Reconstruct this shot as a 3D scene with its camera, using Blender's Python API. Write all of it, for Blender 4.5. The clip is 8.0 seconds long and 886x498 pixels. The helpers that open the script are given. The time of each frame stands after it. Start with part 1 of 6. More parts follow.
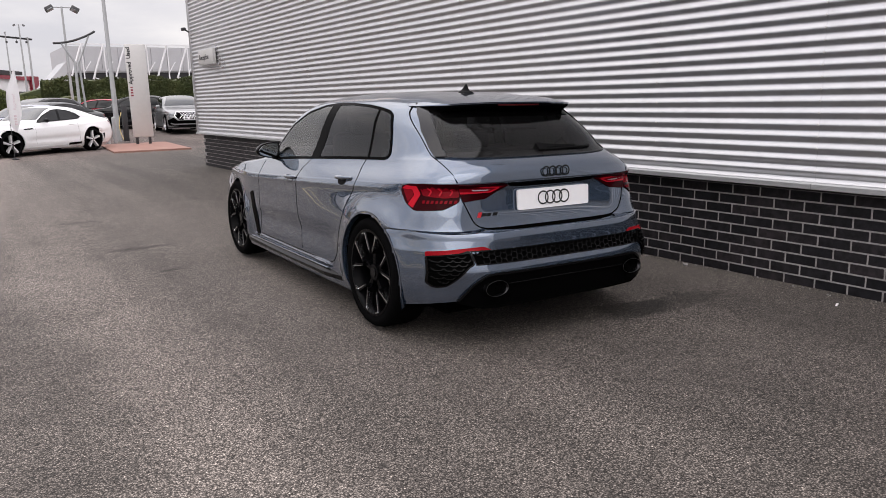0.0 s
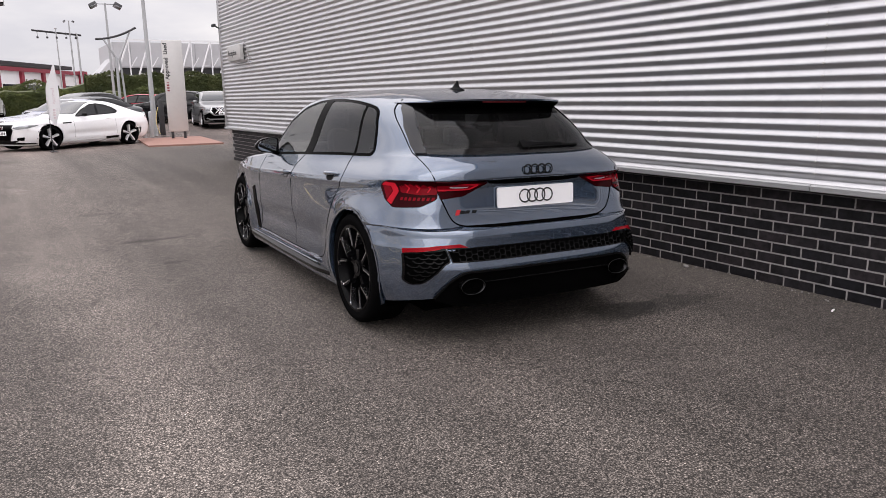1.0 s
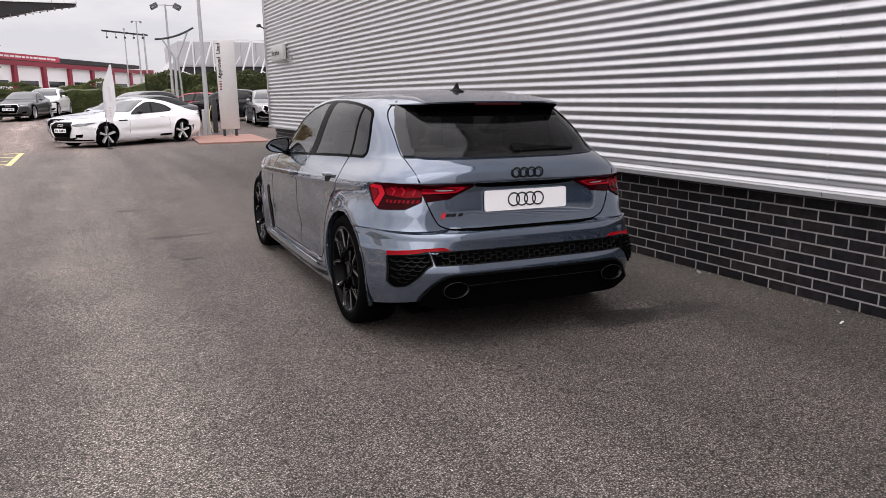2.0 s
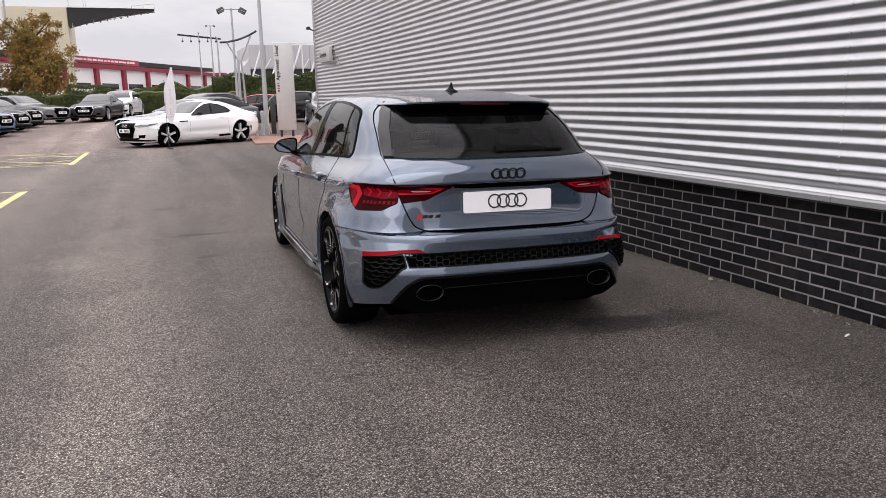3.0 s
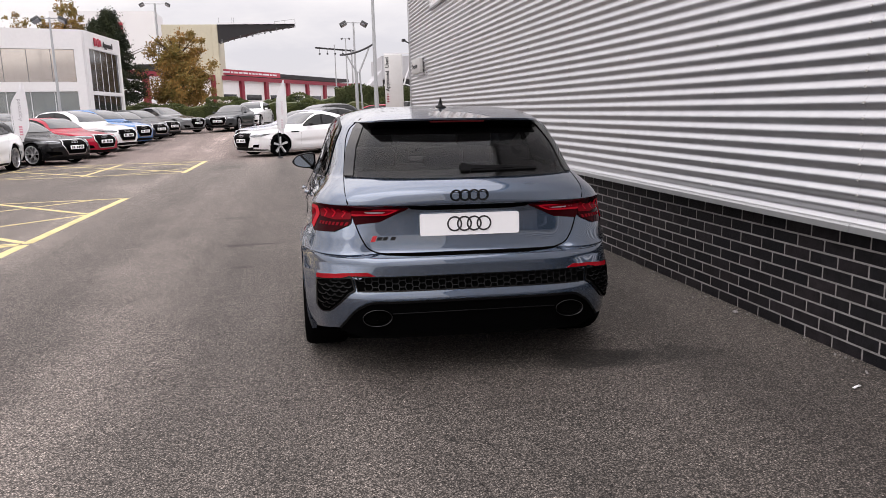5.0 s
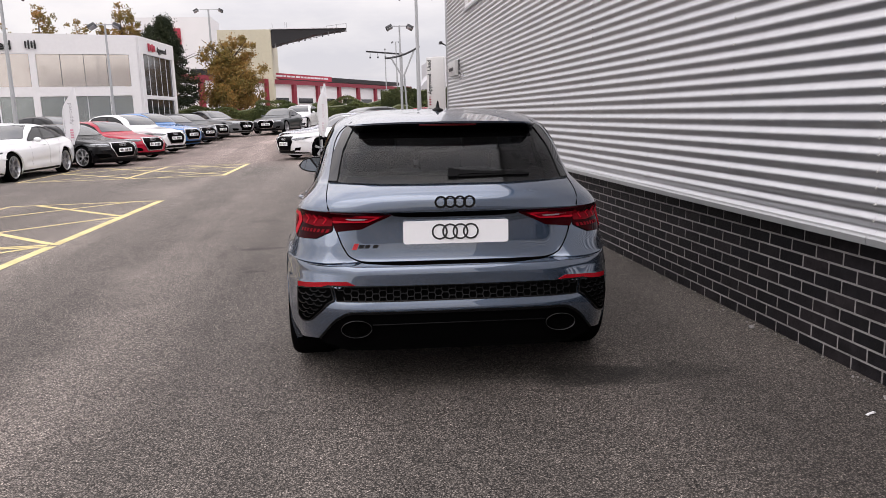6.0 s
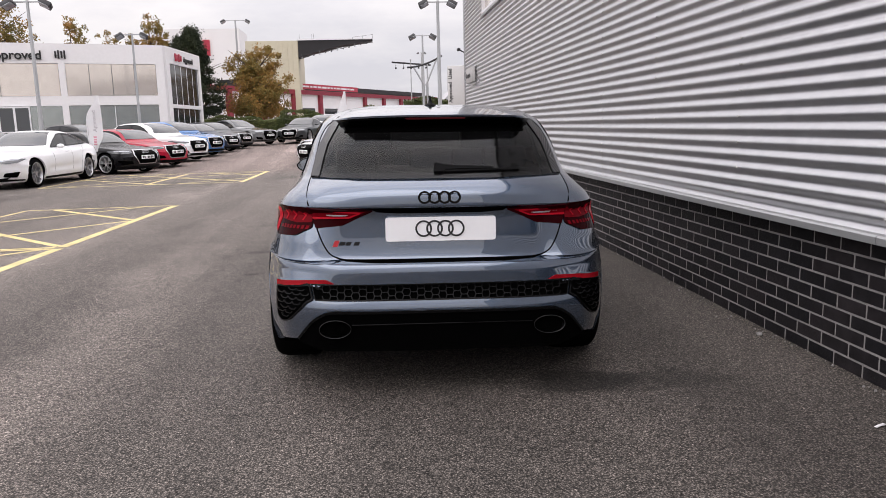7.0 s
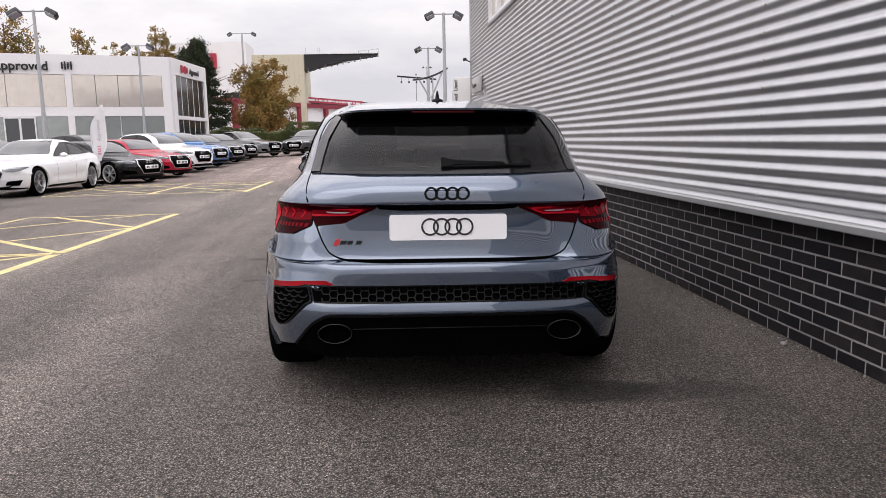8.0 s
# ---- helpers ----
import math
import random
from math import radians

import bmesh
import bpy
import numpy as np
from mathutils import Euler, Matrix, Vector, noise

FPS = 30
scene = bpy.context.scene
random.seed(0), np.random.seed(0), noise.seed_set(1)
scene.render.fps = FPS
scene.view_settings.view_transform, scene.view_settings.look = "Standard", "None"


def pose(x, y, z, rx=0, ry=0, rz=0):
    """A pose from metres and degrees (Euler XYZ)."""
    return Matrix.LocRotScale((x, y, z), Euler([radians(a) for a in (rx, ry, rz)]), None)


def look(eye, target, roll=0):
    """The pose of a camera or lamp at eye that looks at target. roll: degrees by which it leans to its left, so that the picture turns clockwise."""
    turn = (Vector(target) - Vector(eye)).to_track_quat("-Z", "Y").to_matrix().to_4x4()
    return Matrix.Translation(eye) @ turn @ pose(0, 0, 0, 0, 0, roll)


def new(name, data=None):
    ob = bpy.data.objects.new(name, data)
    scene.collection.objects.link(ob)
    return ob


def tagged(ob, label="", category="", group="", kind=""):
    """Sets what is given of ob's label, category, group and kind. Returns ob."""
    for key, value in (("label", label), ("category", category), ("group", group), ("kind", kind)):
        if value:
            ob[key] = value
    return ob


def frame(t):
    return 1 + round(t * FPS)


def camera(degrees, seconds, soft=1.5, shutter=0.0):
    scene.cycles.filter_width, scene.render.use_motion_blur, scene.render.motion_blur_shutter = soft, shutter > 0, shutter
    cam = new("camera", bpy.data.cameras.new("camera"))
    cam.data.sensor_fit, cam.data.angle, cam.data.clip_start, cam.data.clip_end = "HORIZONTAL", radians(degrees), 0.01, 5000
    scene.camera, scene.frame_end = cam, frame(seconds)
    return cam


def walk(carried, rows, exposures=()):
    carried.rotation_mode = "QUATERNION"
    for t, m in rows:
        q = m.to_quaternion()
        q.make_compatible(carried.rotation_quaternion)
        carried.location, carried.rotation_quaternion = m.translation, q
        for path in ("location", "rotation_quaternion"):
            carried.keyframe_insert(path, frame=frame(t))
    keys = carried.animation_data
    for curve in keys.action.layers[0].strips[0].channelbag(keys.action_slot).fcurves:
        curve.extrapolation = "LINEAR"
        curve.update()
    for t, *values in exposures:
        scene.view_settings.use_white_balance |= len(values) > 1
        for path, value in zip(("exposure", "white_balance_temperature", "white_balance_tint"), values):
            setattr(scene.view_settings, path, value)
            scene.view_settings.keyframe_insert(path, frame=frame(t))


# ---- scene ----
cam = camera(61.9, 8.0, soft=0.55)
PATH = [
    (0, (0.435, -0.061, 1.35), (1.527, 1.566, 0.948), -1.4),
    (0.5, (0.552, -0.178, 1.354), (1.606, 1.473, 0.947), -1.2),
    (1, (0.711, -0.228, 1.341), (1.716, 1.452, 0.934), -1.0),
    (1.5, (0.86, -0.289, 1.362), (1.806, 1.426, 0.953), -0.9),
    (3, (1.5, -0.531, 1.341), (2.215, 1.292, 0.938), -1.1),
    (3.5, (1.709, -0.517, 1.368), (2.343, 1.337, 0.971), -1.1),
    (4, (1.938, -0.562, 1.36), (2.486, 1.322, 0.972), -1.3),
    (4.5, (2.202, -0.64, 1.37), (2.667, 1.268, 0.99), -1.4),
    (6, (2.759, -0.503, 1.36), (3.013, 1.447, 0.997), -1.6),
    (6.5, (2.936, -0.471, 1.339), (3.147, 1.486, 0.987), -1.6),
    (7, (2.968, -0.382, 1.267), (3.156, 1.581, 0.934), -1.5),
    (7.5, (2.966, -0.258, 1.2), (3.144, 1.71, 0.889), -1.2),
    (8, (2.971, -0.186, 1.17), (3.149, 1.784, 0.875), -1.2),
]
walk(cam, [(t, look(eye, target, roll)) for t, eye, target, roll in PATH], [(0.0, -0.04, 6550, 12.0), (1.0, 0.0, 6550, 13.0), (3.5, 0.0, 6550, 13.0), (4.5, 0.08, 6600, 13.0), (6.0, -0.02, 6550, 13.0), (8.0, -0.03, 6520, 13.0)])

# ---- daylight: a bright overcast sky and a weak, wide sun ----
SUN_ELEV, SUN_ROT = radians(50), radians(215)
world = bpy.data.worlds.new("overcast")
scene.world = world
world.use_nodes = True
wn, wl = world.node_tree.nodes, world.node_tree.links
wn.clear()
w_out, w_bg = wn.new("ShaderNodeOutputWorld"), wn.new("ShaderNodeBackground")
w_sky = wn.new("ShaderNodeTexSky")
w_sky.sky_type, w_sky.sun_disc, w_sky.sun_elevation, w_sky.sun_rotation = "NISHITA", False, SUN_ELEV, SUN_ROT
w_co, w_sep, w_map = wn.new("ShaderNodeTexCoord"), wn.new("ShaderNodeSeparateXYZ"), wn.new("ShaderNodeMapping")
w_map.inputs["Scale"].default_value = (1.0, 1.0, 3.2)
w_noise = wn.new("ShaderNodeTexNoise")
w_noise.inputs["Scale"].default_value, w_noise.inputs["Detail"].default_value, w_noise.inputs["Roughness"].default_value = 2.2, 7.0, 0.55
w_ramp = wn.new("ShaderNodeValToRGB")
w_ramp.color_ramp.elements[0].position, w_ramp.color_ramp.elements[0].color = 0.40, (7.5, 7.4, 7.9, 1)
w_ramp.color_ramp.elements[1].position, w_ramp.color_ramp.elements[1].color = 0.60, (10.4, 10.05, 10.0, 1)
w_grad = wn.new("ShaderNodeMapRange")
w_grad.inputs["From Min"].default_value, w_grad.inputs["From Max"].default_value = 0.12, 0.85
w_grad.inputs["To Min"].default_value, w_grad.inputs["To Max"].default_value = 1.0, 2.6
w_mul = wn.new("ShaderNodeVectorMath")
w_mul.operation = "SCALE"
w_mix = wn.new("ShaderNodeMix")
w_mix.data_type = "RGBA"
w_mix.inputs["Factor"].default_value = 0.9
wl.new(w_co.outputs["Generated"], w_map.inputs["Vector"])
wl.new(w_map.outputs["Vector"], w_noise.inputs["Vector"])
wl.new(w_noise.outputs["Fac"], w_ramp.inputs["Fac"])
wl.new(w_co.outputs["Generated"], w_sep.inputs["Vector"])
wl.new(w_sep.outputs["Z"], w_grad.inputs["Value"])
wl.new(w_ramp.outputs["Color"], w_mul.inputs[0])
wl.new(w_grad.outputs["Result"], w_mul.inputs["Scale"])
wl.new(w_sky.outputs["Color"], w_mix.inputs["A"])
wl.new(w_mul.outputs["Vector"], w_mix.inputs["B"])
wl.new(w_mix.outputs["Result"], w_bg.inputs["Color"])
w_bg.inputs["Strength"].default_value = 0.1
wl.new(w_bg.outputs["Background"], w_out.inputs["Surface"])

sun = new("sun", bpy.data.lights.new("sun", "SUN"))
sun.data.energy, sun.data.angle, sun.data.color = 0.7, radians(60), (1.0, 0.96, 0.91)
sun.matrix_world = look((0, 0, 30), (0 - 20 * math.sin(SUN_ROT) * math.cos(SUN_ELEV), -20 * math.cos(SUN_ROT) * math.cos(SUN_ELEV), 30 - 20 * math.sin(SUN_ELEV)))

# ---- materials ----
def mat(name, col, rough=0.5, metal=0.0, var=0.12, scale=6.0, bump=0.0, bscale=80.0, coat=0.0, spec=0.5, per_object=0.0, coat_rough=0.03, rvar=0.0, ior=1.5):
    """A procedural surface: a base colour varied at two scales, with fine relief."""
    m = bpy.data.materials.new(name)
    m.use_nodes = True
    n, l = m.node_tree.nodes, m.node_tree.links
    b = n["Principled BSDF"]
    b.inputs["Roughness"].default_value, b.inputs["Metallic"].default_value = rough, metal
    b.inputs["Coat Weight"].default_value, b.inputs["Coat Roughness"].default_value = coat, coat_rough
    b.inputs["Specular IOR Level"].default_value, b.inputs["IOR"].default_value = spec, ior
    co = n.new("ShaderNodeTexCoord")
    big, fine = n.new("ShaderNodeTexNoise"), n.new("ShaderNodeTexNoise")
    big.inputs["Scale"].default_value, big.inputs["Detail"].default_value = scale * 0.25, 4
    fine.inputs["Scale"].default_value, fine.inputs["Detail"].default_value = scale * 6, 3
    add = n.new("ShaderNodeMath")
    add.operation = "ADD"
    l.new(co.outputs["Object"], big.inputs["Vector"])
    l.new(co.outputs["Object"], fine.inputs["Vector"])
    l.new(big.outputs["Fac"], add.inputs[0])
    l.new(fine.outputs["Fac"], add.inputs[1])
    last = add
    if per_object:
        info, sc, add2 = n.new("ShaderNodeObjectInfo"), n.new("ShaderNodeMath"), n.new("ShaderNodeMath")
        sc.operation, add2.operation = "MULTIPLY_ADD", "ADD"
        sc.inputs[1].default_value, sc.inputs[2].default_value = per_object, -per_object / 2
        l.new(info.outputs["Random"], sc.inputs[0])
        l.new(add.outputs[0], add2.inputs[0])
        l.new(sc.outputs[0], add2.inputs[1])
        last = add2
    rng = n.new("ShaderNodeMapRange")
    rng.inputs["From Min"].default_value, rng.inputs["From Max"].default_value = 0.6, 1.4
    rng.inputs["To Min"].default_value, rng.inputs["To Max"].default_value = 1 - var, 1 + var
    l.new(last.outputs[0], rng.inputs["Value"])
    mul = n.new("ShaderNodeVectorMath")
    mul.operation = "SCALE"
    mul.inputs[0].default_value = col[:3]
    l.new(rng.outputs["Result"], mul.inputs["Scale"])
    l.new(mul.outputs["Vector"], b.inputs["Base Color"])
    if rvar:
        rr = n.new("ShaderNodeMapRange")
        rr.inputs["From Min"].default_value, rr.inputs["From Max"].default_value = 0.3, 0.7
        rr.inputs["To Min"].default_value, rr.inputs["To Max"].default_value = rough - rvar, rough + rvar
        l.new(big.outputs["Fac"], rr.inputs["Value"])
        l.new(rr.outputs["Result"], b.inputs["Roughness"])
    if bump:
        bn, bt = n.new("ShaderNodeBump"), n.new("ShaderNodeTexNoise")
        bt.inputs["Scale"].default_value, bt.inputs["Detail"].default_value = bscale, 3
        bn.inputs["Strength"].default_value, bn.inputs["Distance"].default_value = 1.0, bump
        l.new(co.outputs["Object"], bt.inputs["Vector"])
        l.new(bt.outputs["Fac"], bn.inputs["Height"])
        l.new(bn.outputs["Normal"], b.inputs["Normal"])
    return m


def glass_mat(name, tint, rough=0.0, clear=0.5, ior=1.52):
    """Tinted glass: a mirror-like coat over a see-through tint."""
    m = bpy.data.materials.new(name)
    m.use_nodes = True
    n, l = m.node_tree.nodes, m.node_tree.links
    out = n["Material Output"]
    b = n["Principled BSDF"]
    b.inputs["Base Color"].default_value = (*[c * 0.3 for c in tint], 1)
    b.inputs["Roughness"].default_value, b.inputs["IOR"].default_value = rough, 1.40
    tr, mx = n.new("ShaderNodeBsdfTransparent"), n.new("ShaderNodeMixShader")
    tr.inputs["Color"].default_value = (*tint, 1)
    gl, fr, mx2 = n.new("ShaderNodeBsdfGlossy"), n.new("ShaderNodeFresnel"), n.new("ShaderNodeMixShader")
    gl.inputs["Roughness"].default_value = rough
    fr.inputs["IOR"].default_value = ior
    mx.inputs["Fac"].default_value = clear
    l.new(b.outputs[0], mx.inputs[1])
    l.new(tr.outputs[0], mx.inputs[2])
    l.new(fr.outputs[0], mx2.inputs["Fac"])
    l.new(mx.outputs[0], mx2.inputs[1])
    l.new(gl.outputs[0], mx2.inputs[2])
    l.new(mx2.outputs[0], out.inputs["Surface"])
    return m


def asphalt_mat():
    m = bpy.data.materials.new("asphalt")
    m.use_nodes = True
    n, l = m.node_tree.nodes, m.node_tree.links
    b = n["Principled BSDF"]
    b.inputs["Roughness"].default_value, b.inputs["Specular IOR Level"].default_value = 0.8, 0.35
    co = n.new("ShaderNodeTexCoord")

    def tex(kind, scale, vec=None, **kw):
        t = n.new(kind)
        t.inputs["Scale"].default_value = scale
        for k, v in kw.items():
            t.inputs[k].default_value = v
        l.new(vec or co.outputs["Object"], t.inputs["Vector"])
        return t

    def math_node(op, a, c, d=None):
        k = n.new("ShaderNodeMath")
        k.operation = op
        for i, v in enumerate((a, c, d)):
            if v is None:
                continue
            if isinstance(v, (int, float)):
                k.inputs[i].default_value = v
            else:
                l.new(v, k.inputs[i])
        return k.outputs[0]

    def ranged(v, a, c, d, e):
        k = n.new("ShaderNodeMapRange")
        for i, x in zip(("From Min", "From Max", "To Min", "To Max"), (a, c, d, e)):
            k.inputs[i].default_value = x
        l.new(v, k.inputs["Value"])
        return k.outputs["Result"]

    stone = tex("ShaderNodeTexVoronoi", 135.0, Randomness=1.0)
    stone2 = tex("ShaderNodeTexVoronoi", 300.0, Randomness=1.0)
    sep, sep2 = n.new("ShaderNodeSeparateColor"), n.new("ShaderNodeSeparateColor")
    l.new(stone.outputs["Color"], sep.inputs[0])
    l.new(stone2.outputs["Color"], sep2.inputs[0])
    grain = math_node("ADD", ranged(sep.outputs[0], 0, 1, 0.30, 1.60), ranged(sep2.outputs[0], 0, 1, -0.22, 0.22))
    pale = ranged(sep.outputs[1], 0.94, 1.0, 0.0, 1.7)
    grain = math_node("ADD", grain, pale)
    gap = ranged(stone.outputs["Distance"], 0.22, 0.62, 1.12, 0.26)
    grain = math_node("MULTIPLY", grain, gap)
    patch = tex("ShaderNodeTexNoise", 0.45, Detail=5.0, Roughness=0.6)
    blot = tex("ShaderNodeTexNoise", 2.6, Detail=5.0, Roughness=0.65)
    mp = n.new("ShaderNodeMapping")
    mp.inputs["Scale"].default_value = (1.3, 0.07, 1.0)
    mp.inputs["Rotation"].default_value = (0, 0, radians(4))
    l.new(co.outputs["Object"], mp.inputs["Vector"])
    lane = tex("ShaderNodeTexNoise", 1.0, mp.outputs["Vector"], Detail=3.0)
    tone = math_node("MULTIPLY", ranged(patch.outputs["Fac"], 0.3, 0.7, 0.84, 1.16), ranged(blot.outputs["Fac"], 0.3, 0.75, 0.9, 1.1))
    tone = math_node("MULTIPLY", tone, ranged(lane.outputs["Fac"], 0.35, 0.68, 0.84, 1.32))
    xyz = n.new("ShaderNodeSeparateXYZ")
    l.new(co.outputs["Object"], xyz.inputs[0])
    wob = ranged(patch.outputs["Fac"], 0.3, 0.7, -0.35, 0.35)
    # lighter to the left; the next factor puts wall-side shade into the colour
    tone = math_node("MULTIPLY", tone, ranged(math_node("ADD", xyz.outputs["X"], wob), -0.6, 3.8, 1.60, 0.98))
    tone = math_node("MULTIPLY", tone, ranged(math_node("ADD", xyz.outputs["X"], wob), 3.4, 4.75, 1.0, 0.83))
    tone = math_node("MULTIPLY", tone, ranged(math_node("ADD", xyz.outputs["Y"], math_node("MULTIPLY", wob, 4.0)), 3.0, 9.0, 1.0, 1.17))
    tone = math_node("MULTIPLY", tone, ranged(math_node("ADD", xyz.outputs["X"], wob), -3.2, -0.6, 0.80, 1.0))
    for track, gain in ((1.25, 0.30), (-0.35, 0.22), (0.35, -0.10)):
        dist = math_node("ABSOLUTE", math_node("SUBTRACT", math_node("ADD", xyz.outputs["X"], wob), track), 0)
        tone = math_node("MULTIPLY", tone, ranged(dist, 0.12, 0.52, 1 + gain, 1.0))
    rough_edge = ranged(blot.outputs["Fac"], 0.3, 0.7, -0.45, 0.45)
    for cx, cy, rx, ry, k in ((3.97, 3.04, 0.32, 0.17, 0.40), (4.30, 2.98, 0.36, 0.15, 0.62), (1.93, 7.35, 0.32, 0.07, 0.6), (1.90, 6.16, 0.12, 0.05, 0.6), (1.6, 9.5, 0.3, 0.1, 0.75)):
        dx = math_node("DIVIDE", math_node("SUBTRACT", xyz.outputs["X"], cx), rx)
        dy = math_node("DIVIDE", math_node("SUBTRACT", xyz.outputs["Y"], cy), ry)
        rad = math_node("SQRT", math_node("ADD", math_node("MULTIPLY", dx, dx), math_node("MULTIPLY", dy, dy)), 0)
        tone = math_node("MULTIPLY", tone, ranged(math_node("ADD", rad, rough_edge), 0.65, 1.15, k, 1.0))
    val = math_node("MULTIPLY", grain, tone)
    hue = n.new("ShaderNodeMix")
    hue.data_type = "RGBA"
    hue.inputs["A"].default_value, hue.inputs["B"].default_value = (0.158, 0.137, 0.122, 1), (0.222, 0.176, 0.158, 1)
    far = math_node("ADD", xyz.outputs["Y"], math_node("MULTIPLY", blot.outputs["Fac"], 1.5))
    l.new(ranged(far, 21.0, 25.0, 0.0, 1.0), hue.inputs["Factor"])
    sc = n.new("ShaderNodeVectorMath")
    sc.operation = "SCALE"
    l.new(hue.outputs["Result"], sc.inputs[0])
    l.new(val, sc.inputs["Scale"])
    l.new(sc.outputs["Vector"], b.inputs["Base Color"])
    bn = n.new("ShaderNodeBump")
    bn.inputs["Strength"].default_value, bn.inputs["Distance"].default_value = 0.8, 0.004
    l.new(math_node("SUBTRACT", 1.0, stone.outputs["Distance"]), bn.inputs["Height"])
    l.new(bn.outputs["Normal"], b.inputs["Normal"])
    return m


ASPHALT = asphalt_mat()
CLADDING = mat("galvanised cladding", (0.54, 0.54, 0.555), 0.33, 0.76, 0.08, 1.5, 0.004, 6.0, rvar=0.06)
TRIM = mat("aluminium trim", (0.38, 0.385, 0.39), 0.45, 0.5, 0.06, 3)


def brick_mat():
    """Dark engineering brick: each one its own shade, mottled, with a pitted face."""
    m = bpy.data.materials.new("blue engineering brick")
    m.use_nodes = True
    n, l = m.node_tree.nodes, m.node_tree.links
    b = n["Principled BSDF"]
    b.inputs["Specular IOR Level"].default_value = 0.2
    co, info, geo = n.new("ShaderNodeTexCoord"), n.new("ShaderNodeObjectInfo"), n.new("ShaderNodeNewGeometry")
    world_pos = geo.outputs["Position"]
    pick = n.new("ShaderNodeMath")
    pick.operation = "ADD"
    l.new(info.outputs["Random"], pick.inputs[0])
    l.new(geo.outputs["Random Per Island"], pick.inputs[1])
    frac = n.new("ShaderNodeMath")
    frac.operation = "FRACT"
    l.new(pick.outputs[0], frac.inputs[0])
    ramp = n.new("ShaderNodeValToRGB")
    ramp.color_ramp.elements[0].color, ramp.color_ramp.elements[1].color = (0.0075, 0.0072, 0.009, 1), (0.020, 0.0165, 0.0185, 1)
    e = ramp.color_ramp.elements.new(0.55)
    e.color = (0.012, 0.011, 0.013, 1)
    l.new(frac.outputs[0], ramp.inputs["Fac"])
    mott, fine = n.new("ShaderNodeTexNoise"), n.new("ShaderNodeTexNoise")
    mott.inputs["Scale"].default_value, mott.inputs["Detail"].default_value = 22.0, 5.0
    fine.inputs["Scale"].default_value, fine.inputs["Detail"].default_value = 260.0, 3.0
    l.new(world_pos, mott.inputs["Vector"])
    l.new(world_pos, fine.inputs["Vector"])
    rng = n.new("ShaderNodeMapRange")
    rng.inputs["From Min"].default_value, rng.inputs["From Max"].default_value = 0.3, 0.7
    rng.inputs["To Min"].default_value, rng.inputs["To Max"].default_value = 0.45, 1.7
    l.new(mott.outputs["Fac"], rng.inputs["Value"])
    sc = n.new("ShaderNodeVectorMath")
    sc.operation = "SCALE"
    l.new(ramp.outputs["Color"], sc.inputs[0])
    l.new(rng.outputs["Result"], sc.inputs["Scale"])
    l.new(sc.outputs["Vector"], b.inputs["Base Color"])
    ro = n.new("ShaderNodeMapRange")
    ro.inputs["To Min"].default_value, ro.inputs["To Max"].default_value = 0.40, 0.75
    l.new(mott.outputs["Fac"], ro.inputs["Value"])
    l.new(ro.outputs["Result"], b.inputs["Roughness"])
    bn = n.new("ShaderNodeBump")
    bn.inputs["Strength"].default_value, bn.inputs["Distance"].default_value = 0.9, 0.002
    l.new(fine.outputs["Fac"], bn.inputs["Height"])
    l.new(bn.outputs["Normal"], b.inputs["Normal"])
    return m


BRICK = brick_mat()
MORTAR = mat("grey mortar", (0.27, 0.255, 0.25), 0.9, 0, 0.45, 16, 0.002, 150)
STEEL_PAINT = mat("galvanised steel", (0.42, 0.43, 0.44), 0.5, 0.3, 0.08, 4)
DARK_PAINT = mat("dark grey paint", (0.03, 0.03, 0.033), 0.5, 0, 0.1, 4)
WHITE_RENDER = mat("white render", (0.80, 0.79, 0.795), 0.7, 0, 0.04, 1.2)
WHITE_PANEL = mat("white panel", (0.80, 0.80, 0.82), 0.45, 0, 0.03, 2)
SILVER_PANEL = mat("silver sign panel", (0.55, 0.54, 0.53), 0.4, 0.25, 0.04, 2)
YELLOW = mat("road yellow", (0.70, 0.57, 0.27), 0.75, 0, 0.30, 14)
PAVER = mat("clay paver", (0.36, 0.20, 0.16), 0.85, 0, 0.18, 6, 0.001, 60, per_object=0.6)
RED_STEEL = mat("red painted steel", (0.26, 0.018, 0.038), 0.5, 0, 0.08, 0.6)
CREAM = mat("cream profiled sheet", (0.60, 0.56, 0.43), 0.6, 0, 0.06, 0.4)
GREY_ROOF = mat("dark steel roof", (0.014, 0.013, 0.015), 0.6, 0, 0.2, 0.6)
